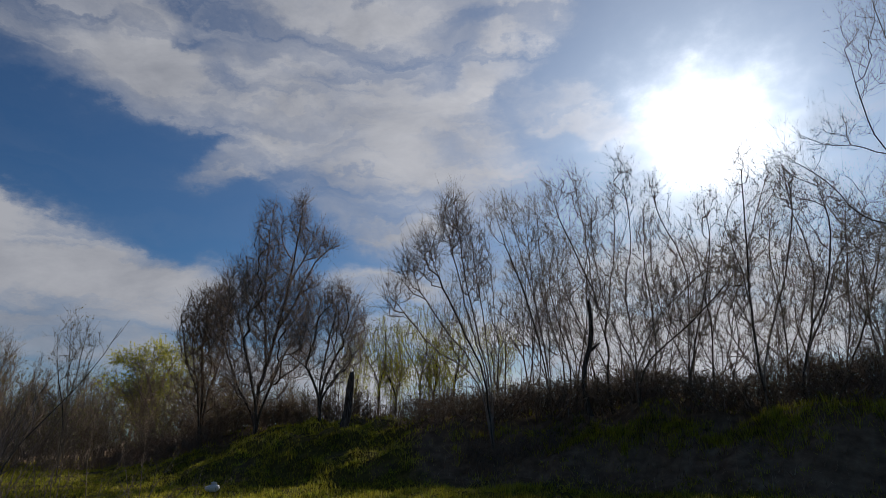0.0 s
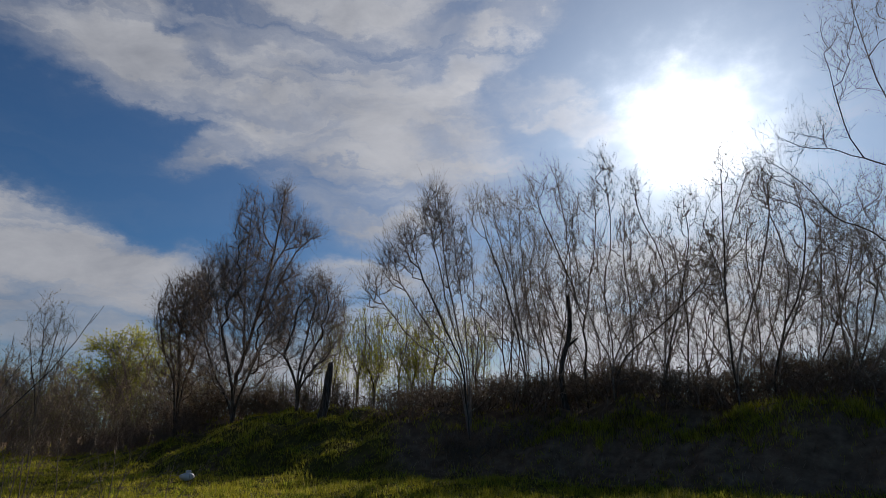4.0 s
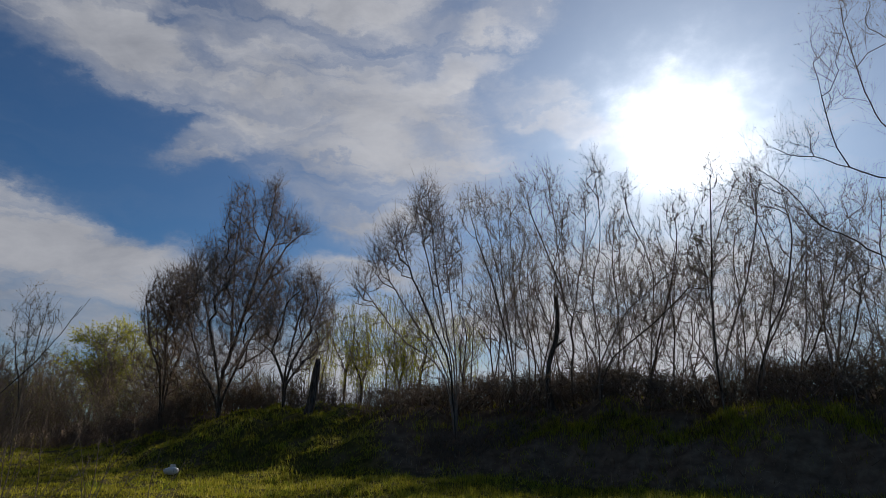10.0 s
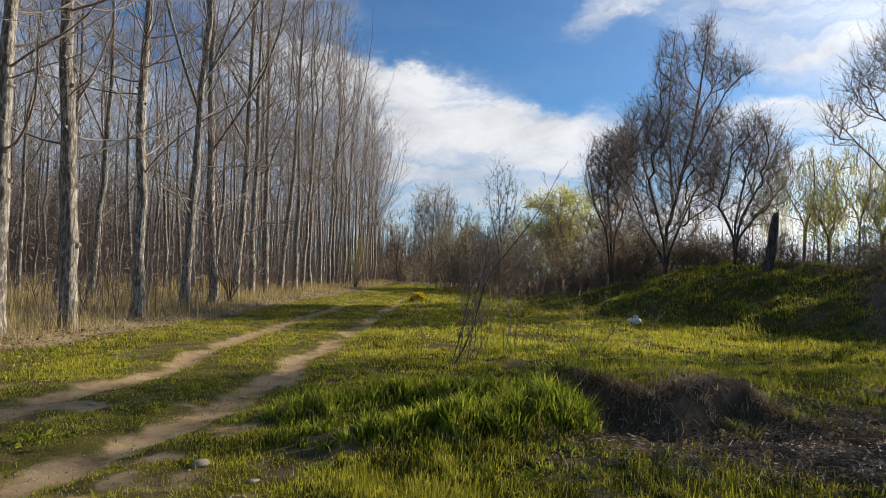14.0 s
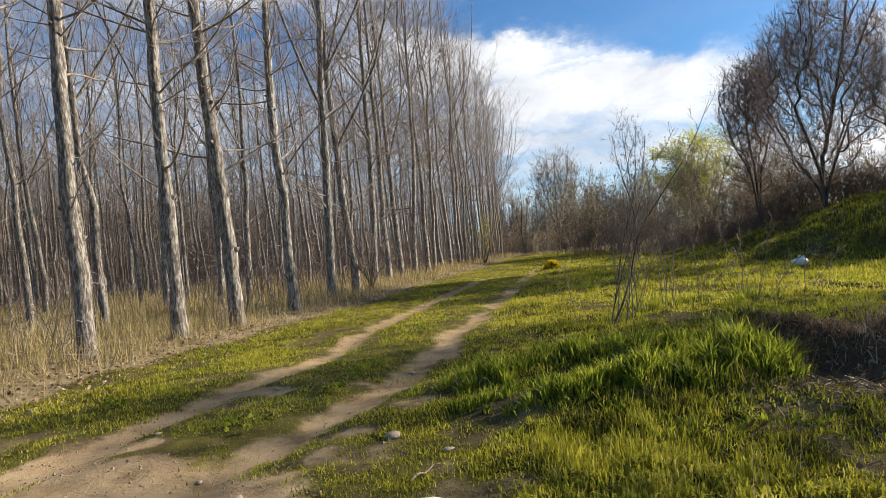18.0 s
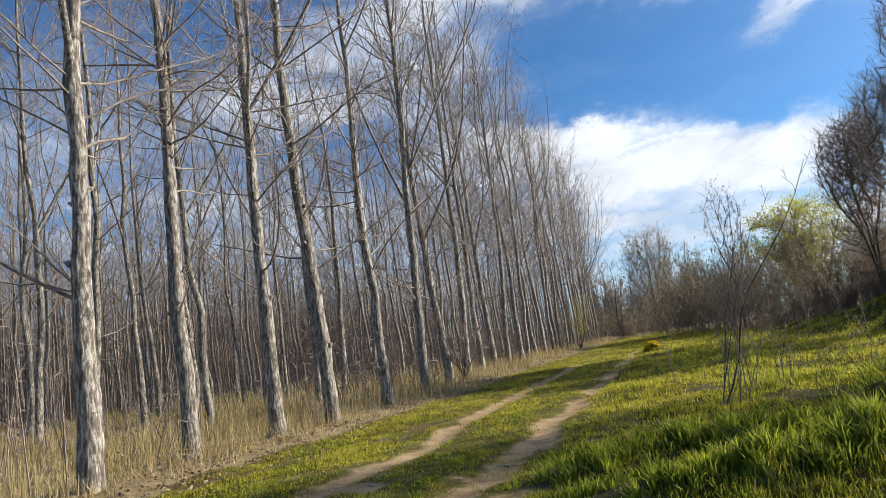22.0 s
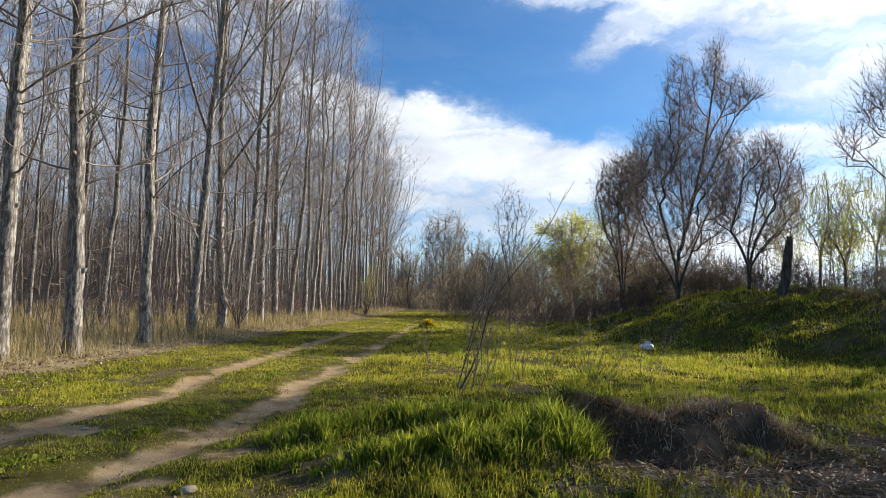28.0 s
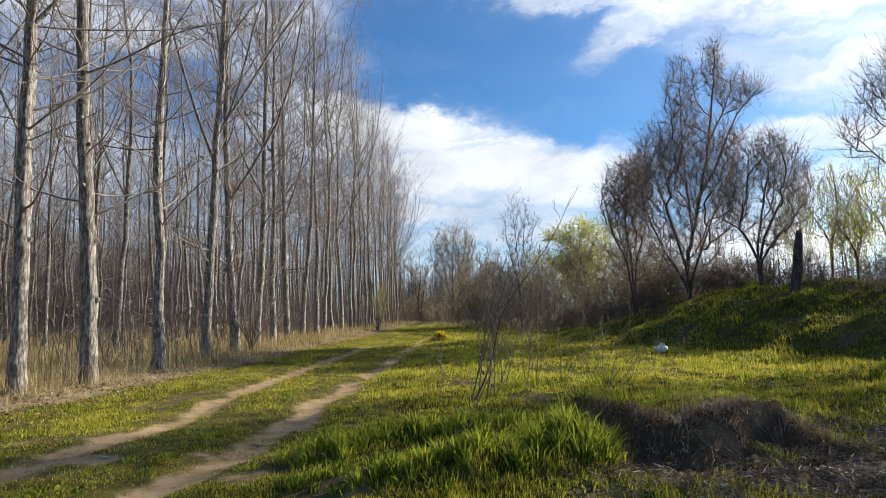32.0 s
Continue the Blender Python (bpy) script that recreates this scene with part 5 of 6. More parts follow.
    # the broken trunk and the stump
    for name, az, d, el, r0, tilt, label in (("broken_trunk", 52.3, 17.6, 11.4, 0.075, (0.45, 0.1), "thick dead trunk broken off high above the thicket"), ("tree_stump", 29.9, 21.8, 5.4, 0.15, (0.3, -0.1), "dark leaning dead stump with a jagged top on the bank")):
        b = spot(az, d)
        h = spot(az, d, el)[2] - b[2]
        top = root(name, b, label, "stump")
        line = curve(rng, (0, 0, -0.15), (tilt[0], tilt[1], h), 9, 0.05 if h > 2 else 0.02)
        rad = r0 * np.array([1.3, 1.08, 1.0, 0.95, 0.98, 0.9, 0.92, 0.8, 0.6])
        sh = Shell()
        tube(sh, line, rad, 9)
        part("trunk", sh, DEAD_WOOD, top)
        for k in range(4):
            a = rng.uniform(0, 6.28)
            o = np.array([math.cos(a), math.sin(a), 0]) * r0 * 0.45
            sh = Shell()
            tube(sh, [line[-2] + o, line[-1] + o * 0.9 + (0, 0, rng.uniform(0.05, 0.22))], [r0 * 0.3, r0 * 0.08], 5)
            part("splinter", sh, DEAD_WOOD, top)
        p, _ = along(line, np.array([0.55]))
        sh = Shell()
        tube(sh, curve(rng, p[0], p[0] + (rng.uniform(-0.6, 0.6), -0.2, 0.25), 4), [0.05, 0.045, 0.035, 0.02], 5)
        part("snag", sh, DEAD_WOOD, top)


build_bank_trees()


def shrub(rng, width, height, stems_n, leaf, leaf_n, leaf_size, thin=0.006, mat=None, dense=1.0):
    """A dense tangle of arching stems about its foot."""
    limbs = []
    for k in range(stems_n):
        a, q = rng.uniform(0, 6.28), rng.uniform(0.1, 1.0)
        foot = (rng.normal(0, width * 0.28), rng.normal(0, width * 0.28), -0.1)
        tip = (math.cos(a) * q * width, math.sin(a) * q * width, height * rng.uniform(0.55, 1.0) * (1 - 0.4 * q))
        line = curve(rng, foot, tip, 6, 0.05, (0, 0, height * 0.12))
        limbs.append((line, np.linspace(0.014, 0.004, 6)))
    crown = Shell()
    for line in limbs:
        tube(crown, *line, sides=3)
    side = offshoots(rng, limbs, 2.6 * dense, 0.3, 42, 0.15, 0.15, 4, 0.12)
    for line in side:
        tube(crown, *line, sides=3)
    ends, ways = twigs(crown, rng, limbs + side, 4.4, 0.34, thin, 0.7, 0.2)
    rows = [("crown", crown, mat or SCRUB_TWIG)]
    if leaf is not None:
        sh = Shell()
        i = rng.randint(0, len(ends), leaf_n)
        leaves(sh, ends[i] + rng.normal(0, 0.05, (leaf_n, 3)), ways[i] + rng.normal(0, 0.7, (leaf_n, 3)), leaf_size * rng.uniform(0.6, 1.4, leaf_n), rng, 0.6)
        rows.append(("foliage", sh, leaf))
    return rows


def build_scrub():
    rng = np.random.RandomState(31)
    # brambles along the crest of the bank, behind the grass
    kinds = [[(r[0], r[1].mesh(r[0], r[2])) for r in shrub(rng, 1.5, 1.25, 26, BRAMBLE_LEAF, 260, 0.035, 0.006, BRUSH_TWIG, 1.4)] for _ in range(3)]
    scrubs = [[(r[0], r[1].mesh(r[0], r[2])) for r in shrub(rng, 1.6, 3.2, 16, BUD_LEAF, 300, 0.07, 0.008)] for _ in range(3)]

    brush = [[(r[0], r[1].mesh(r[0], r[2])) for r in shrub(rng, 1.5, 1.9, 22, None, 0, 0, 0.009, BRUSH_TWIG, 1.25)] for _ in range(2)]

    def stand(name, kind, place, label, group, s, sz=1.0):
        top = root(name, place, label, "shrub", group)
        top.rotation_euler, top.scale = (0, 0, rng.uniform(0, 6.28)), (s, s, s * sz)
        for part_name, me in kind:
            new(part_name, me).parent = top

    for az in np.arange(38.5, 84, 1.7):
        for row in range(3):
            d = np.interp(az, (33, 40, 50, 62, 84), (21.2, 19.6, 18.4, 17.4, 17.2)) + row * 1.5 + rng.uniform(-0.5, 0.5)
            place = spot(az + rng.uniform(-0.8, 0.8), d)
            if row:
                stand("brush", brush[rng.randint(2)], place, "dark brown leafless brush behind the brambles", "brush on the bank", rng.uniform(0.7, 1.05), rng.uniform(0.6, 1.0))
            else:
                stand("bramble", kinds[rng.randint(3)], place, "dark bramble tangle on the bank", "brambles on the bank", rng.uniform(0.8, 1.3), rng.uniform(0.55, 0.95))
    for az, d, s in ((24.5, 27.5, 0.8), (26.0, 26.0, 0.7), (20.5, 29.5, 0.8), (18.0, 31, 0.9), (31.5, 23.5, 0.4), (33, 22.5, 0.4), (34.5, 20.5, 0.45), (36.5, 19.6, 0.5), (38.5, 19.0, 0.55), (42, 16.8, 0.7), (45, 16.4, 0.65), (48, 16.4, 0.65), (10.4, 38, 0.9), (12.2, 36, 0.9), (13.8, 34.6, 0.9), (15.2, 33.2, 0.8), (11.6, 37, 0.8), (13.0, 35.5, 0.8), (14.4, 34, 0.8), (15.8, 33, 0.75), (17.0, 32, 0.7), (18.8, 30.5, 0.7)):
        stand("bramble", kinds[rng.randint(3)], spot(az, d), "dark bramble tangle on the bank", "brambles on the bank", s)
    # brown scrub closing the meadow between the track and the bank
    for az in np.arange(2.2, 21, 0.95):
        for row in range(2):
            d = np.interp(az, (0, 6, 12, 21), (50, 42, 38, 33)) + row * 5.0 + rng.uniform(-1.5, 1.5)
            stand("scrub", scrubs[rng.randint(3)], spot(az + rng.uniform(-0.5, 0.5), d), "grey-brown leafless scrub at the meadow's end", "scrub at the meadow's end", rng.uniform(0.85, 1.25) * (1 + 0.5 * row), rng.uniform(0.9, 1.25))
    for az, d, s in ((18.6, 29.5, 0.7), (20.4, 28.5, 0.7), (21.6, 27.6, 0.55), (24.4, 27.4, 0.7), (25.6, 26.4, 0.6), (26.6, 25.6, 0.55), (28.8, 25.2, 0.6), (31.2, 26.5, 0.6)):
        stand("scrub", scrubs[rng.randint(3)], spot(az, d), "grey-brown leafless scrub under the willows", "scrub under the willows", s, 1.0)
    for az, d, s in ((-1.8, 66, 1.0), (-0.6, 72, 1.0), (0.4, 70, 0.9), (1.3, 64, 0.9), (-2.6, 70, 1.1), (-0.1, 80, 1.6), (-1.3, 84, 1.8), (1.2, 82, 1.8), (-2.6, 86, 2.0)):
        stand("scrub", scrubs[rng.randint(3)], spot(az, d), "grey-brown leafless scrub at the track's end", "scrub at the track's end", s)
    # dark brown brush where the bank runs out
    for az, d, s in ((9.6, 37, 0.4), (10.6, 35.6, 0.45), (11.4, 34.0, 0.5), (12.2, 32.6, 0.5), (13.2, 35, 0.6), (13.2, 31.2, 0.6), (14.2, 30.2, 0.6), (15.0, 33.5, 0.8), (15.2, 29.4, 0.75), (16.2, 28.6, 0.7), (16.8, 31, 1.0), (17.2, 28.0, 0.65), (18.2, 27.4, 0.6), (18.6, 29.5, 0.9), (19.4, 27.0, 0.5), (20.2, 28.4, 1.1), (21.4, 28.2, 1.2), (22.8, 28.0, 1.2), (24.0, 27.8, 1.2), (25.2, 27.0, 1.1), (26.4, 26.2, 1.0), (28.6, 26.0, 0.9), (30.6, 25.4, 0.8), (32.4, 24.6, 0.8),
                     (15.4, 28.6, 0.6), (17.4, 28.2, 0.7), (19.3, 28.0, 0.8), (21.0, 27.6, 0.8), (23.6, 27.4, 0.8), (25.6, 26.6, 0.7), (27.2, 26.0, 0.7), (29.2, 25.6, 0.6), (32.6, 24.4, 0.6), (35.2, 23.2, 0.6), (37.2, 22.0, 0.6), (3.2, 41, 0.4), (5.0, 40.5, 0.4), (6.8, 39, 0.45), (8.4, 38, 0.4), (12.8, 30.0, 0.5), (14.8, 28.2, 0.45), (16.8, 26.8, 0.42)):
        stand("brush", brush[rng.randint(2)], spot(az, d), "dark brown leafless brush where the bank runs out", "brush at the bank's end", s, rng.uniform(0.8, 1.1))
    # taller bare trees over the scrub
    grown_tree("bushy_tree", rng, (1.7, 56), (((1.7, 2.2, 56), (1.8, 5, 56), (1.9, 7.8, 56)), ((1.4, 2.0, 56), (0.8, 4.5, 56), (0.3, 6.6, 56.5)), ((2.0, 2.0, 56), (2.7, 4.6, 56), (3.2, 7.4, 56)), ((1.5, 1.8, 55), (0.4, 3.4, 55), (-0.3, 5.2, 55)), ((2.1, 1.8, 57), (3.2, 3.6, 57), (3.8, 5.8, 57))),
               ((1.2, 5.4, 56, 1.7, 2.3, 2.0, 260), (2.8, 5.2, 56, 1.3, 2.6, 2.0, 220), (1.8, 3.4, 56, 2.2, 1.6, 2.0, 120)), "bushy leafless tree rising above the scrub", 0.0125, 4.5, power=0.33, gap=0.6, twig_len=0.75, twig_mat=SCRUB_TWIG, leaf=BUD_LEAF, leaf_size=0.1, name_group="trees over the scrub")
    for az, d, tops in ((-1.2, 84, ((-1.4, 5.6), (-0.4, 5.0), (-2.2, 5.4))), (5.2, 70, ((5.0, 5.6), (6.2, 5.2), (4.2, 4.8))),
                        (9.8, 62, ((9.6, 5.4), (10.6, 5.0), (8.8, 4.6))), (17.8, 45, ((17.2, 7.0), (18.6, 7.4), (16.4, 5.6), (19.6, 6.2)))):
        bare_tree("bushy_tree", rng, spot(az, d), [spot(a, d + rng.uniform(-1, 1), e) for a, e in tops], 0.11, "bushy leafless tree rising above the scrub", group="trees over the scrub",
                  per_m=3.0, sub=3.4, twig=6.0, twig_len=0.7, thin=0.012, ratio=0.24, angle=30, twig_mat=SCRUB_TWIG, leaf=BUD_LEAF, leaf_size=0.1, leaf_share=0.3)
    grown_tree("young_tree", rng, (7.9, 25.0), (((7.9, 2.5, 25), (7.7, 6, 25), (7.3, 10.4, 25)), ((7.9, 2.2, 25), (8.3, 5.6, 25), (8.7, 9.6, 25.1)), ((7.8, 2, 25), (7.1, 5, 24.9), (6.6, 8.4, 24.8)), ((8.0, 2, 25), (8.8, 4.6, 25.2), (9.4, 8.2, 25.3))),
               ((7.4, 7.4, 25, 1.2, 2.9, 0.6, 90), (8.5, 6.6, 25, 1.1, 2.7, 0.6, 80)), "slender young tree with fine budding twigs", 0.005, 5.0, power=0.33, twig_mat=SCRUB_TWIG, leaf=BUD_LEAF, leaf_size=0.055)


build_scrub()


def build_saplings():
    rng = np.random.RandomState(44)
    b = np.array([0.45, 8.5, 0])
    b[2] = float(land(b[0], b[1]))
    bare_tree("sapling", rng, b, [np.array(t) for t in ((1.9, 8.4, 2.72), (1.3, 8.4, 2.2), (0.95, 8.5, 1.8))], 0.011, "thin leaning bare sapling rising from the grass", "sapling", per_m=5.0, sub=5.0, twig=7.0,
              twig_len=0.14, ratio=0.2, thin=0.0025, angle=32, start=0.3)
    for x, y, tops in ((0.62, 8.45, ((1.15, 8.4, 1.7), (0.9, 8.6, 1.25))), (1.35, 9.6, ((1.6, 9.6, 1.6), (1.25, 9.7, 1.2))), (2.1, 10.6, ((2.0, 10.6, 1.9), (2.5, 10.5, 1.1), (2.9, 10.5, 0.8))), (1.75, 11.5, ((1.7, 11.4, 1.5), (2.1, 11.6, 1.2))),
                       (2.55, 9.3, ((2.75, 9.3, 1.0), (3.2, 9.2, 0.75), (2.2, 9.2, 0.9))), (0.52, 8.6, ((1.05, 8.7, 2.0), (1.5, 8.5, 1.75))), (0.8, 9.0, ((1.0, 9.1, 1.85), (1.45, 9.0, 1.5), (0.6, 9.1, 1.4))), (1.05, 9.9, ((1.2, 9.9, 1.9), (0.8, 10.0, 1.5), (1.7, 9.8, 1.6))),
                       (1.6, 10.3, ((1.7, 10.3, 1.7), (2.1, 10.2, 1.3))), (2.9, 11.2, ((3.0, 11.2, 1.5), (3.5, 11.1, 1.1), (2.6, 11.2, 1.2))), (3.6, 10.4, ((3.7, 10.4, 0.9), (4.1, 10.4, 0.7))), (0.2, 10.8, ((0.3, 10.8, 1.3), (0.0, 10.9, 0.9)))):
        bare_tree("sapling", rng, (x, y, float(land(x, y))), [np.array(t) for t in tops], 0.006, "dry thin stalks standing in the meadow grass", "sapling", "thin stalks in the meadow", per_m=5.0, sub=3.0, twig=6.0, twig_len=0.12, ratio=0.22, thin=0.0025, angle=30, start=0.3,
                  bark_mat=SCRUB_TWIG, twig_mat=SCRUB_TWIG)


build_saplings()


def build_distance():
    """Woods too far off to tell one tree from the next."""
    rng = np.random.RandomState(61)
    sh = Shell()
    rows = []
    for _ in range(3600):  # the depth of the plantation
        y = rng.uniform(0, 125)
        x = np.interp(y, ROW_Y, ROW_X) - rng.uniform(30, 110)
        rows.append((x, y, rng.uniform(14, 19), 0.1))
    for _ in range(700):  # its far end, past the track
        y = rng.uniform(78, 130)
        rows.append((rng.uniform(-70, -5.5), y, rng.uniform(11, 17), 0.13))
    for _ in range(560):  # low trees where the track ends
        y = rng.uniform(84, 125)
        rows.append((rng.uniform(-6, 16), y, rng.uniform(5.5, 10), 0.1))
    for _ in range(760):  # woods close behind the bank
        a, d = radians(rng.uniform(22, 104)), rng.uniform(45, 90)
        rows.append((d * math.sin(a), d * math.cos(a), rng.uniform(3.5, 7.0), 0.1))
    for _ in range(900):  # trees beyond the scrub and beyond the bank
        a, d = radians(rng.uniform(-4, 100)), rng.uniform(95, 170)
        rows.append((d * math.sin(a), d * math.cos(a), rng.uniform(3.5, 8), 0.14))
    p = np.array([(x, y, float(land(x, y)) - 0.2) for x, y, _, _ in rows])
    h, r = np.array([q[2] for q in rows]), np.array([q[3] for q in rows])
    top = p + np.stack([rng.normal(0, 0.3, len(p)), rng.normal(0, 0.3, len(p)), h], -1)
    cones(sh, p, top, r)
    k = 17
    s = rng.uniform(0.12, 0.98, (len(p), k))
    start = (p[:, None] + (top - p)[:, None] * s[..., None]).reshape(-1, 3)
    way = unit(rng.normal(0, 1, start.shape) * (1, 1, 0.4) + (0, 0, 0.9))
    size = ((h[:, None] * 0.17 * (1.15 - s)) * rng.uniform(0.6, 1.3, s.shape)).reshape(-1, 1) + 0.4
    cones(sh, start, start + way * size, np.repeat(0.02 + 0.012 * (np.hypot(p[:, 0], p[:, 1]) / 60), k))
    tagged(new("distant_woods", sh.mesh("distant_woods", POPLAR_TWIG, False)), "grey-brown leafless woods in the distance", "woods", kind="stuff")


build_distance()


def build_undergrowth():
    """Thin upright shoots between the poplars."""
    rng = np.random.RandomState(71)
    sh = Shell()
    y = rng.uniform(3, 80, 2900)
    x = np.interp(y, ROW_Y, ROW_X) - rng.exponential(14, len(y)) + 0.6
    keep = (ripple(x, y, 2.5, 72) > -0.2) & (x > -62)
    x, y = x[keep], y[keep]
    p = np.stack([x, y, land(x, y) - 0.05], -1)
    h = rng.uniform(0.5, 3.6, len(x))
    top = p + np.stack([rng.normal(0, 0.16, len(x)) * h, rng.normal(0, 0.16, len(x)) * h, h], -1)
    cones(sh, p, top, 0.009 + 0.0003 * y)
    k = 9
    s = rng.uniform(0.2, 0.95, (len(p), k, 1))
    start = (p[:, None] + (top - p)[:, None] * s).reshape(-1, 3)
    way = unit(rng.normal(0, 1, start.shape) + (0, 0, 0.9))
    cones(sh, start, start + way * rng.uniform(0.15, 0.6, (len(start), 1)), np.repeat(0.005 + 0.0002 * y, k))
    tagged(new("undergrowth", sh.mesh("undergrowth", WILLOW_TWIG, False)), "thin leafless shoots growing between the poplars", "undergrowth", kind="stuff")


build_undergrowth()


# ---------------------------------------------------------------- small things on the ground
def lump(rng, size, squash=0.6, rough=0.18):
    """A rounded uneven stone about its foot."""
    bm = bmesh.new()
    bmesh.ops.create_icosphere(bm, subdivisions=2, radius=1.0)
    ph = rng.uniform(0, 6.28, 6)
    for v in bm.verts:
        c = v.co
        k = 1 + rough * (math.sin(c.x * 2.6 + ph[0]) + math.sin(c.y * 3.1 + ph[1]) * 0.8 + math.sin(c.z * 3.7 + ph[2]) * 0.6 + 0.5 * math.sin(c.x * 6 + c.y * 5 + ph[3]))
        v.co = Vector((c.x * k * size[0] / 2, c.y * k * size[1] / 2, c.z * k * size[2] / 2 * squash + size[2] * 0.22))
    for f in bm.faces:
        f.smooth = True
    return bm


def mesh_of(bm, name, mat):
    me = bpy.data.meshes.new(name)
    bm.to_mesh(me)
    bm.free()
    me.materials.append(mat)
    return me


def ground_at(x, y):
    return Vector((x, y, float(land(x, y))))


def build_small_things():
    rng = np.random.RandomState(83)
    stones = ((-1.42, 4.32, (0.14, 0.1, 0.06)), (-1.45, 2.72, (0.13, 0.1, 0.05)), (-0.89, 2.82, (0.14, 0.09, 0.04)), (-2.0, 3.3, (0.06, 0.05, 0.035)), (-2.45, 3.7, (0.05, 0.04, 0.03)),
              (-1.0, 4.0, (0.07, 0.06, 0.04)), (0.35, 2.5, (0.1, 0.08, 0.05)), (-3.3, 4.6, (0.06, 0.05, 0.03)), (-2.9, 5.9, (0.07, 0.06, 0.04)), (-1.75, 6.6, (0.08, 0.06, 0.04)))
    for x, y, size in stones:
        ob = new("stone", mesh_of(lump(rng, size), "stone", STONE))
        ob.location, ob.rotation_euler = ground_at(x, y), (0, 0, rng.uniform(0, 6.28))
        tagged(ob, "small pale stone lying beside the sandy track", "stone", "stones beside the track")
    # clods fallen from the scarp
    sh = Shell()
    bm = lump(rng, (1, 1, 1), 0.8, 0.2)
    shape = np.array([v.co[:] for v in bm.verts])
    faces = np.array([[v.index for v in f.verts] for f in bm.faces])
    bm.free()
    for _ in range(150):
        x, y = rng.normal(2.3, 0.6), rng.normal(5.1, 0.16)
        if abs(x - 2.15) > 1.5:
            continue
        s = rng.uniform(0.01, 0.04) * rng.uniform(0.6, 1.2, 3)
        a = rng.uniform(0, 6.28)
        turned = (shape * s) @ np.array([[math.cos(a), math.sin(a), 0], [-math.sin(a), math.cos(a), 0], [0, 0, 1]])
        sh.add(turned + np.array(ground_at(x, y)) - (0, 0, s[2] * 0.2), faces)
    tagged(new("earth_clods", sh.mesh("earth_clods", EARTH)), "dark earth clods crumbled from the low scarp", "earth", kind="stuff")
    # crumbs of earth and grit on the bare sand
    sh = Shell()
    grit = np.array([(1, 0, 0), (-0.6, 0.8, 0), (-0.5, -0.9, 0), (0.1, 0, 0.8)])
    for _ in range(2600):
        x, y = rng.uniform(-4.6, -0.3), 2.0 + 7 * rng.uniform(0, 1) ** 1.8
        if sand_mask(x, y) < 0.35:
            continue
        s, a = rng.uniform(0.004, 0.017), rng.uniform(0, 6.28)
        turned = (grit * s * rng.uniform(0.6, 1.3, 3)) @ np.array([[math.cos(a), math.sin(a), 0], [-math.sin(a), math.cos(a), 0], [0, 0, 1]])
        sh.add(turned + np.array(ground_at(x, y)), [[0, 1, 3], [1, 2, 3], [2, 0, 3]])
    tagged(new("grit", sh.mesh("grit", GRIT, False)), "crumbs of earth and grit on the sandy track", "gravel", kind="stuff")
    # grass and roots hanging over the scarp's edge
    sh = Shell()
    x = rng.uniform(1.2, 3.5, 7000)
    y = 5.75 + rng.normal(0, 0.26, len(x))
    keep = ripple(x, y, 0.3, 52) > -0.4
    x, y = x[keep], y[keep]
    blades(sh, rng, x, y, rng.uniform(0.03, 0.14, len(x)), rng.uniform(0.005, 0.011, len(x)), 1.1, 2, (0.0, -0.6))
    tagged(new("withered_grass", sh.mesh("withered_grass", LITTER, False)), "withered grass hanging over the earth scarp", "dry grass", kind="stuff")
    # crumpled white litter by the track
    ob = new("crumpled_paper", mesh_of(lump(rng, (0.12, 0.075, 0.024), 0.5, 0.4), "crumpled_paper", PALE))
    ob.location = ground_at(-0.97, 3.17)
    tagged(ob, "crumpled flat white paper on the short grass", "litter")
    # the pale bundle on the bank's foot
    top = root("plastic_bag", ground_at(5.74, 16.15), "crumpled pale plastic bag lying in the grass", "litter")
    ob = new("bag_body", mesh_of(lump(rng, (0.4, 0.3, 0.26), 0.75, 0.14), "bag_body", PALE))
    ob.parent, ob.location = top, (0, 0, 0.05)
    ob = new("bag_fold", mesh_of(lump(rng, (0.12, 0.1, 0.1), 0.7, 0.3), "bag_fold", PALE))
    ob.parent, ob.location = top, (0.06, -0.04, 0.2)
    # the dented red drink can
    top = root("drink_can", ground_at(-0.75, 2.63) + Vector((0, 0, 0.035)), "dented red drink can lying open end up the track", "can")
    top.rotation_euler = (radians(68), 0, radians(150))
    body, lid, mouth_disc = Shell(), Shell(), Shell()
    tube(body, [(0, 0, -0.058), (0, 0, -0.05), (0, 0, -0.01), (0.004, 0, 0.03), (0, 0, 0.05), (0, 0, 0.058)], [0.024, 0.033, 0.031, 0.033, 0.033, 0.028], 16, False)
    tube(lid, [(0, 0, 0.056), (0, 0, 0.06), (0, 0, 0.0605), (0, 0, 0.056)], [0.0285, 0.0285, 0.0255, 0.025], 16)
    # a solid black disc on the lid paints the dark inside of the mouth
    tube(mouth_disc, [(0.009, 0, 0.0625), (0.009, 0, 0.064)], [0.009, 0.008], 10)
    part("can_body", body, RED, top, "red painted wall")
    rim = part("can_lid", lid, TIN, top, "bare metal lid")
    part("can_mouth", mouth_disc, MOUTH_SHADE, rim, "black disc painted as the shade inside the open mouth")
    # sticks
    for x, y, a, s, mat, label in ((1.56, 4.03, 0.2, 0.26, STRAW, "pale dry stick on the dark earth"), (-1.12, 3.45, 1.1, 0.2, WILLOW_TWIG, "brown broken twig on the short grass"), (2.7, 4.3, -0.3, 0.3, STRAW, "pale dry stick on the dark earth"), (3.0, 3.75, 0.5, 0.22, STRAW, "pale dry stick on the dark earth")):
        sh = Shell()
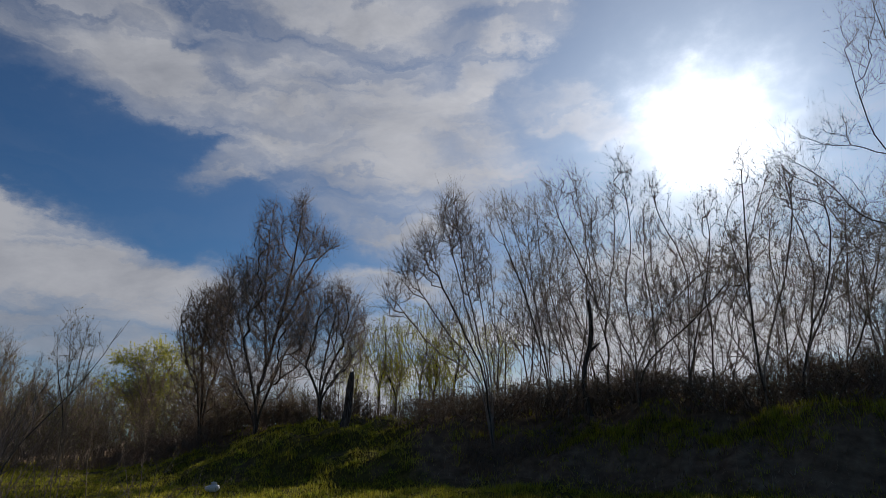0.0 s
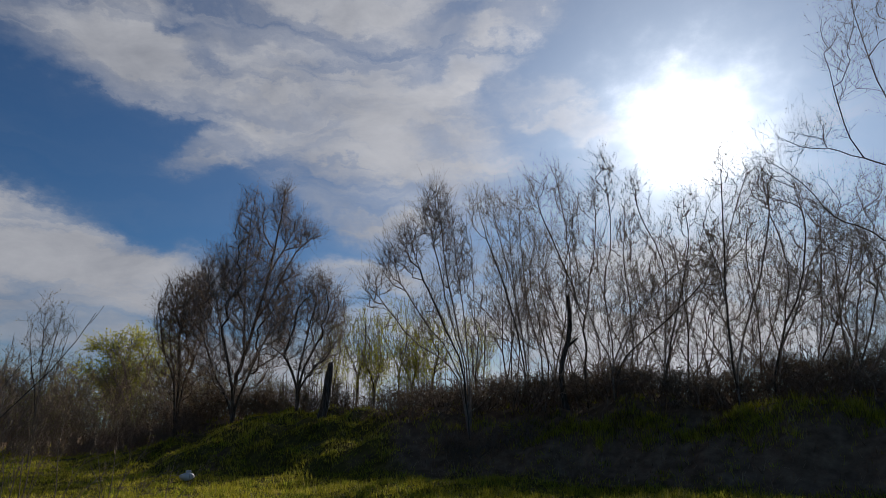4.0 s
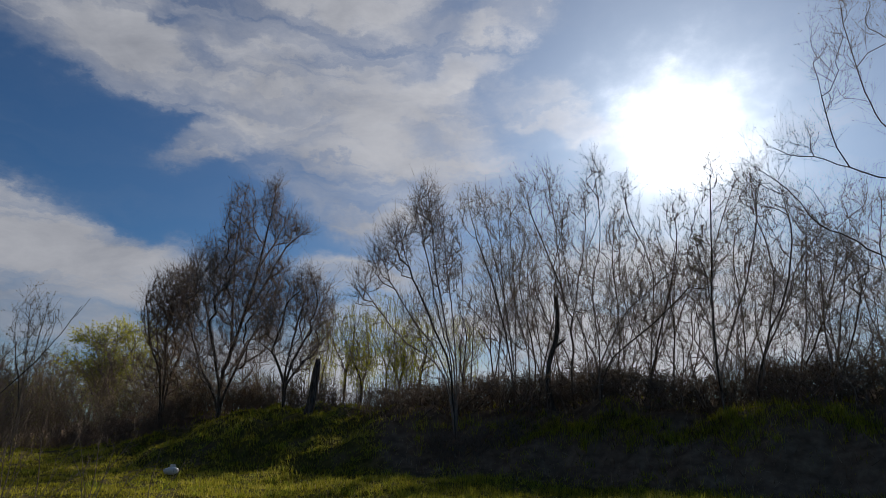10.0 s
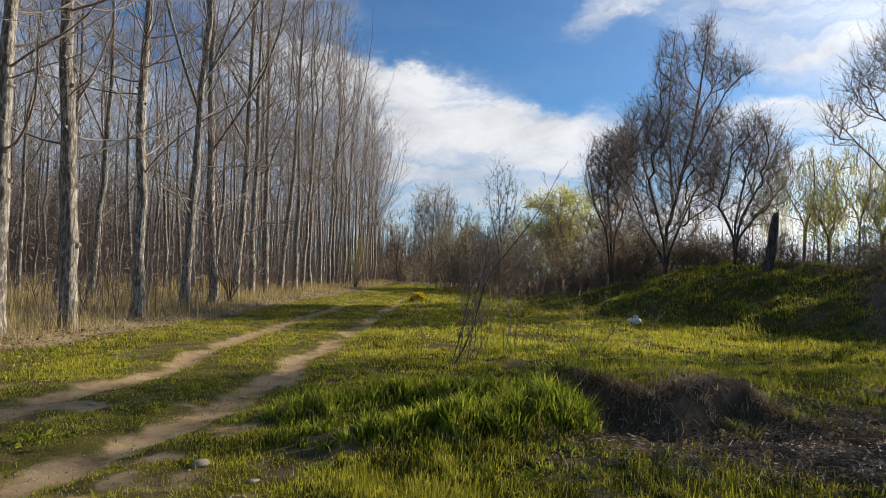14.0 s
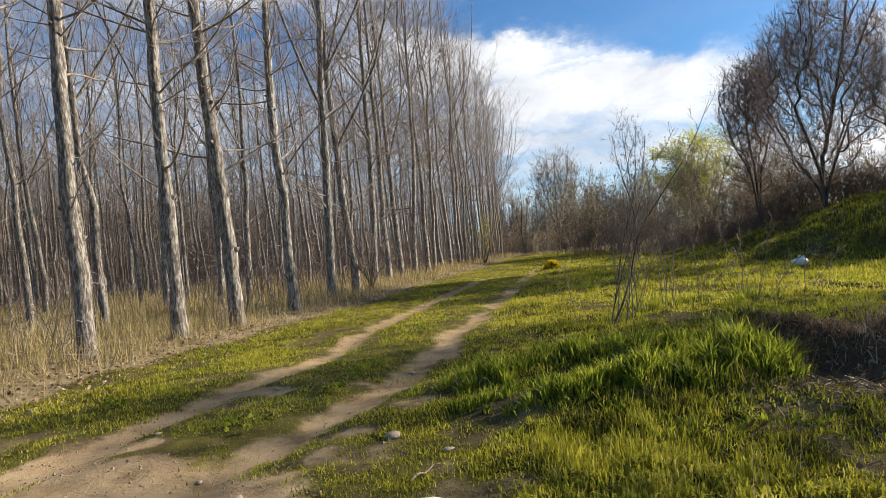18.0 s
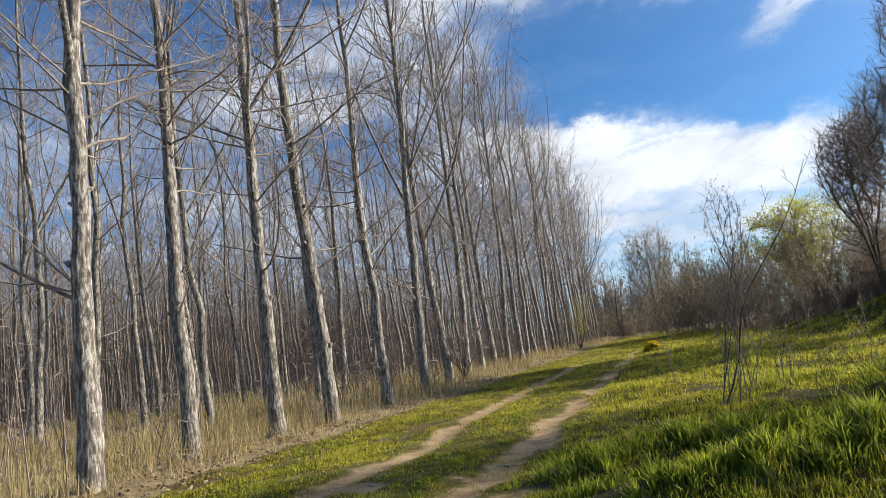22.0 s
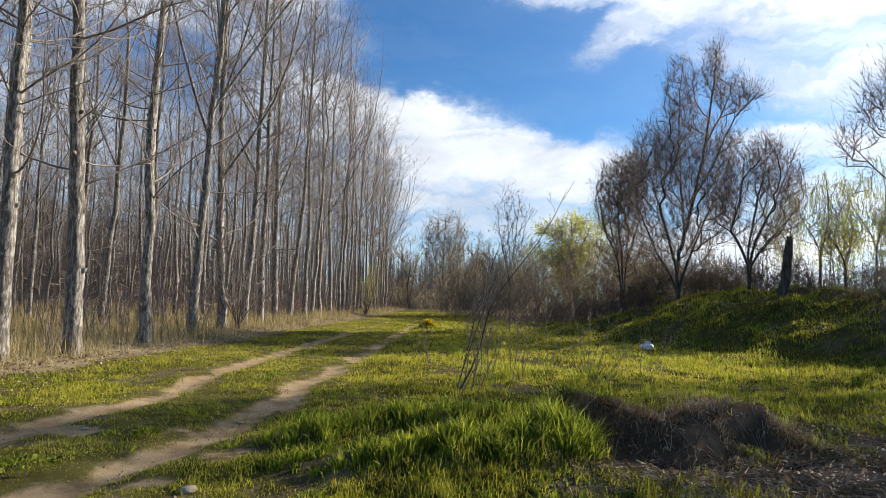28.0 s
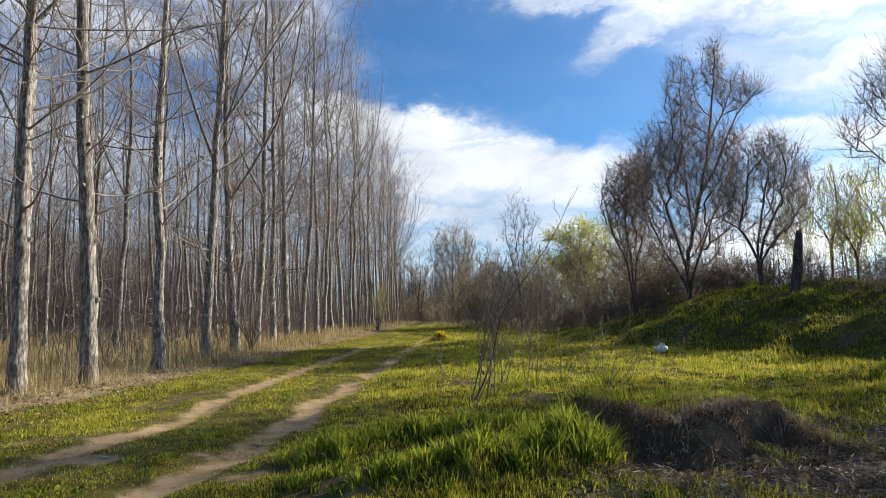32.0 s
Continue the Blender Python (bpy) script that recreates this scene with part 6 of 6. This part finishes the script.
        end = np.array([math.cos(a) * s, math.sin(a) * s, 0.02])
        tube(sh, curve(rng, (0, 0, 0), end, 6, 0.04), np.linspace(0.007, 0.004, 6), 6)
        ob = new("stick", sh.mesh("stick", mat))
        ob.location = ground_at(x, y) + Vector((0, 0, 0.012))
        tagged(ob, label, "stick", "sticks on the ground")
    # broad-leaved weeds on the track
    for x, y, s in ((-2.61, 4.64, 0.2), (-2.25, 5.6, 0.08), (-4.4, 5.6, 0.09)):
        k = 90
        a, q = rng.uniform(0, 6.28, k), np.sqrt(rng.uniform(0, 1, k))
        p = np.stack([np.cos(a) * q * s, np.sin(a) * q * s * 0.8, 0.01 + 0.06 * (1 - q) + rng.uniform(0, 0.03, k)], -1)
        sh = Shell()
        leaves(sh, p, np.stack([np.cos(a), np.sin(a), rng.uniform(0.1, 0.9, k)], -1), rng.uniform(0.025, 0.055, k), rng, 0.6)
        ob = new("weed", sh.mesh("weed", LUSH))
        ob.location = ground_at(x, y)
        tagged(ob, "low dark green broad-leaved weed on the track", "weed", "weeds on the track", "stuff")
    # the yellow flowering bush beside the track
    top = root("flowering_plant", ground_at(0.25, 26.8), "low plant covered in yellow flowers beside the track", "plant")
    k = 700
    a, q = rng.uniform(0, 6.28, k), np.sqrt(rng.uniform(0, 1, k))
    p = np.stack([np.cos(a) * q * 0.4, np.sin(a) * q * 0.33, 0.38 * (1 - q * q) * rng.uniform(0.5, 1.0, k)], -1)
    green, bloom = Shell(), Shell()
    leaves(green, p * (1, 1, 0.85), rng.normal(0, 1, (k, 3)) + (0, 0, 0.8), rng.uniform(0.07, 0.14, k), rng)
    leaves(bloom, p[:340] + (0, 0, 0.07), rng.normal(0, 1, (340, 3)), rng.uniform(0.06, 0.1, 340), rng, 0.9)
    part("foliage", green, LUSH, top)
    part("blossom", bloom, PETAL, top, "bright yellow petals")
    # bushes at the wood's edge
    for x, y, h, label, mat, leaf, share in ((-6.5, 11.45, 0.42, "small dark dead bush at the foot of the poplars", WILLOW_TWIG, None, 0), (-6.2, 21.5, 2.8, "clump of thin bare shoots at the wood's edge", WILLOW_TWIG, None, 0),
                                             (-4.1, 45.0, 3.4, "young bush in yellow-green leaf at the wood's edge", SCRUB_TWIG, SPRING_LEAF, 0.4)):
        base = np.array(ground_at(x, y))
        tops = [base + (rng.normal(0, 0.28) * h, rng.normal(0, 0.28) * h, h * rng.uniform(0.7, 1.0)) for _ in range(9)]
        bare_tree("bush", rng, base, tops, 0.012 + 0.006 * h, label, "bush", "bushes at the wood's edge", per_m=4.0 if h > 1 else 9.0, sub=3.0, twig=5.0, twig_len=0.12 + 0.06 * h, ratio=0.25, thin=0.003 + 0.0015 * h, start=0.2,
                  twig_mat=mat, leaf=leaf, leaf_size=0.08, leaf_share=share)


build_small_things()
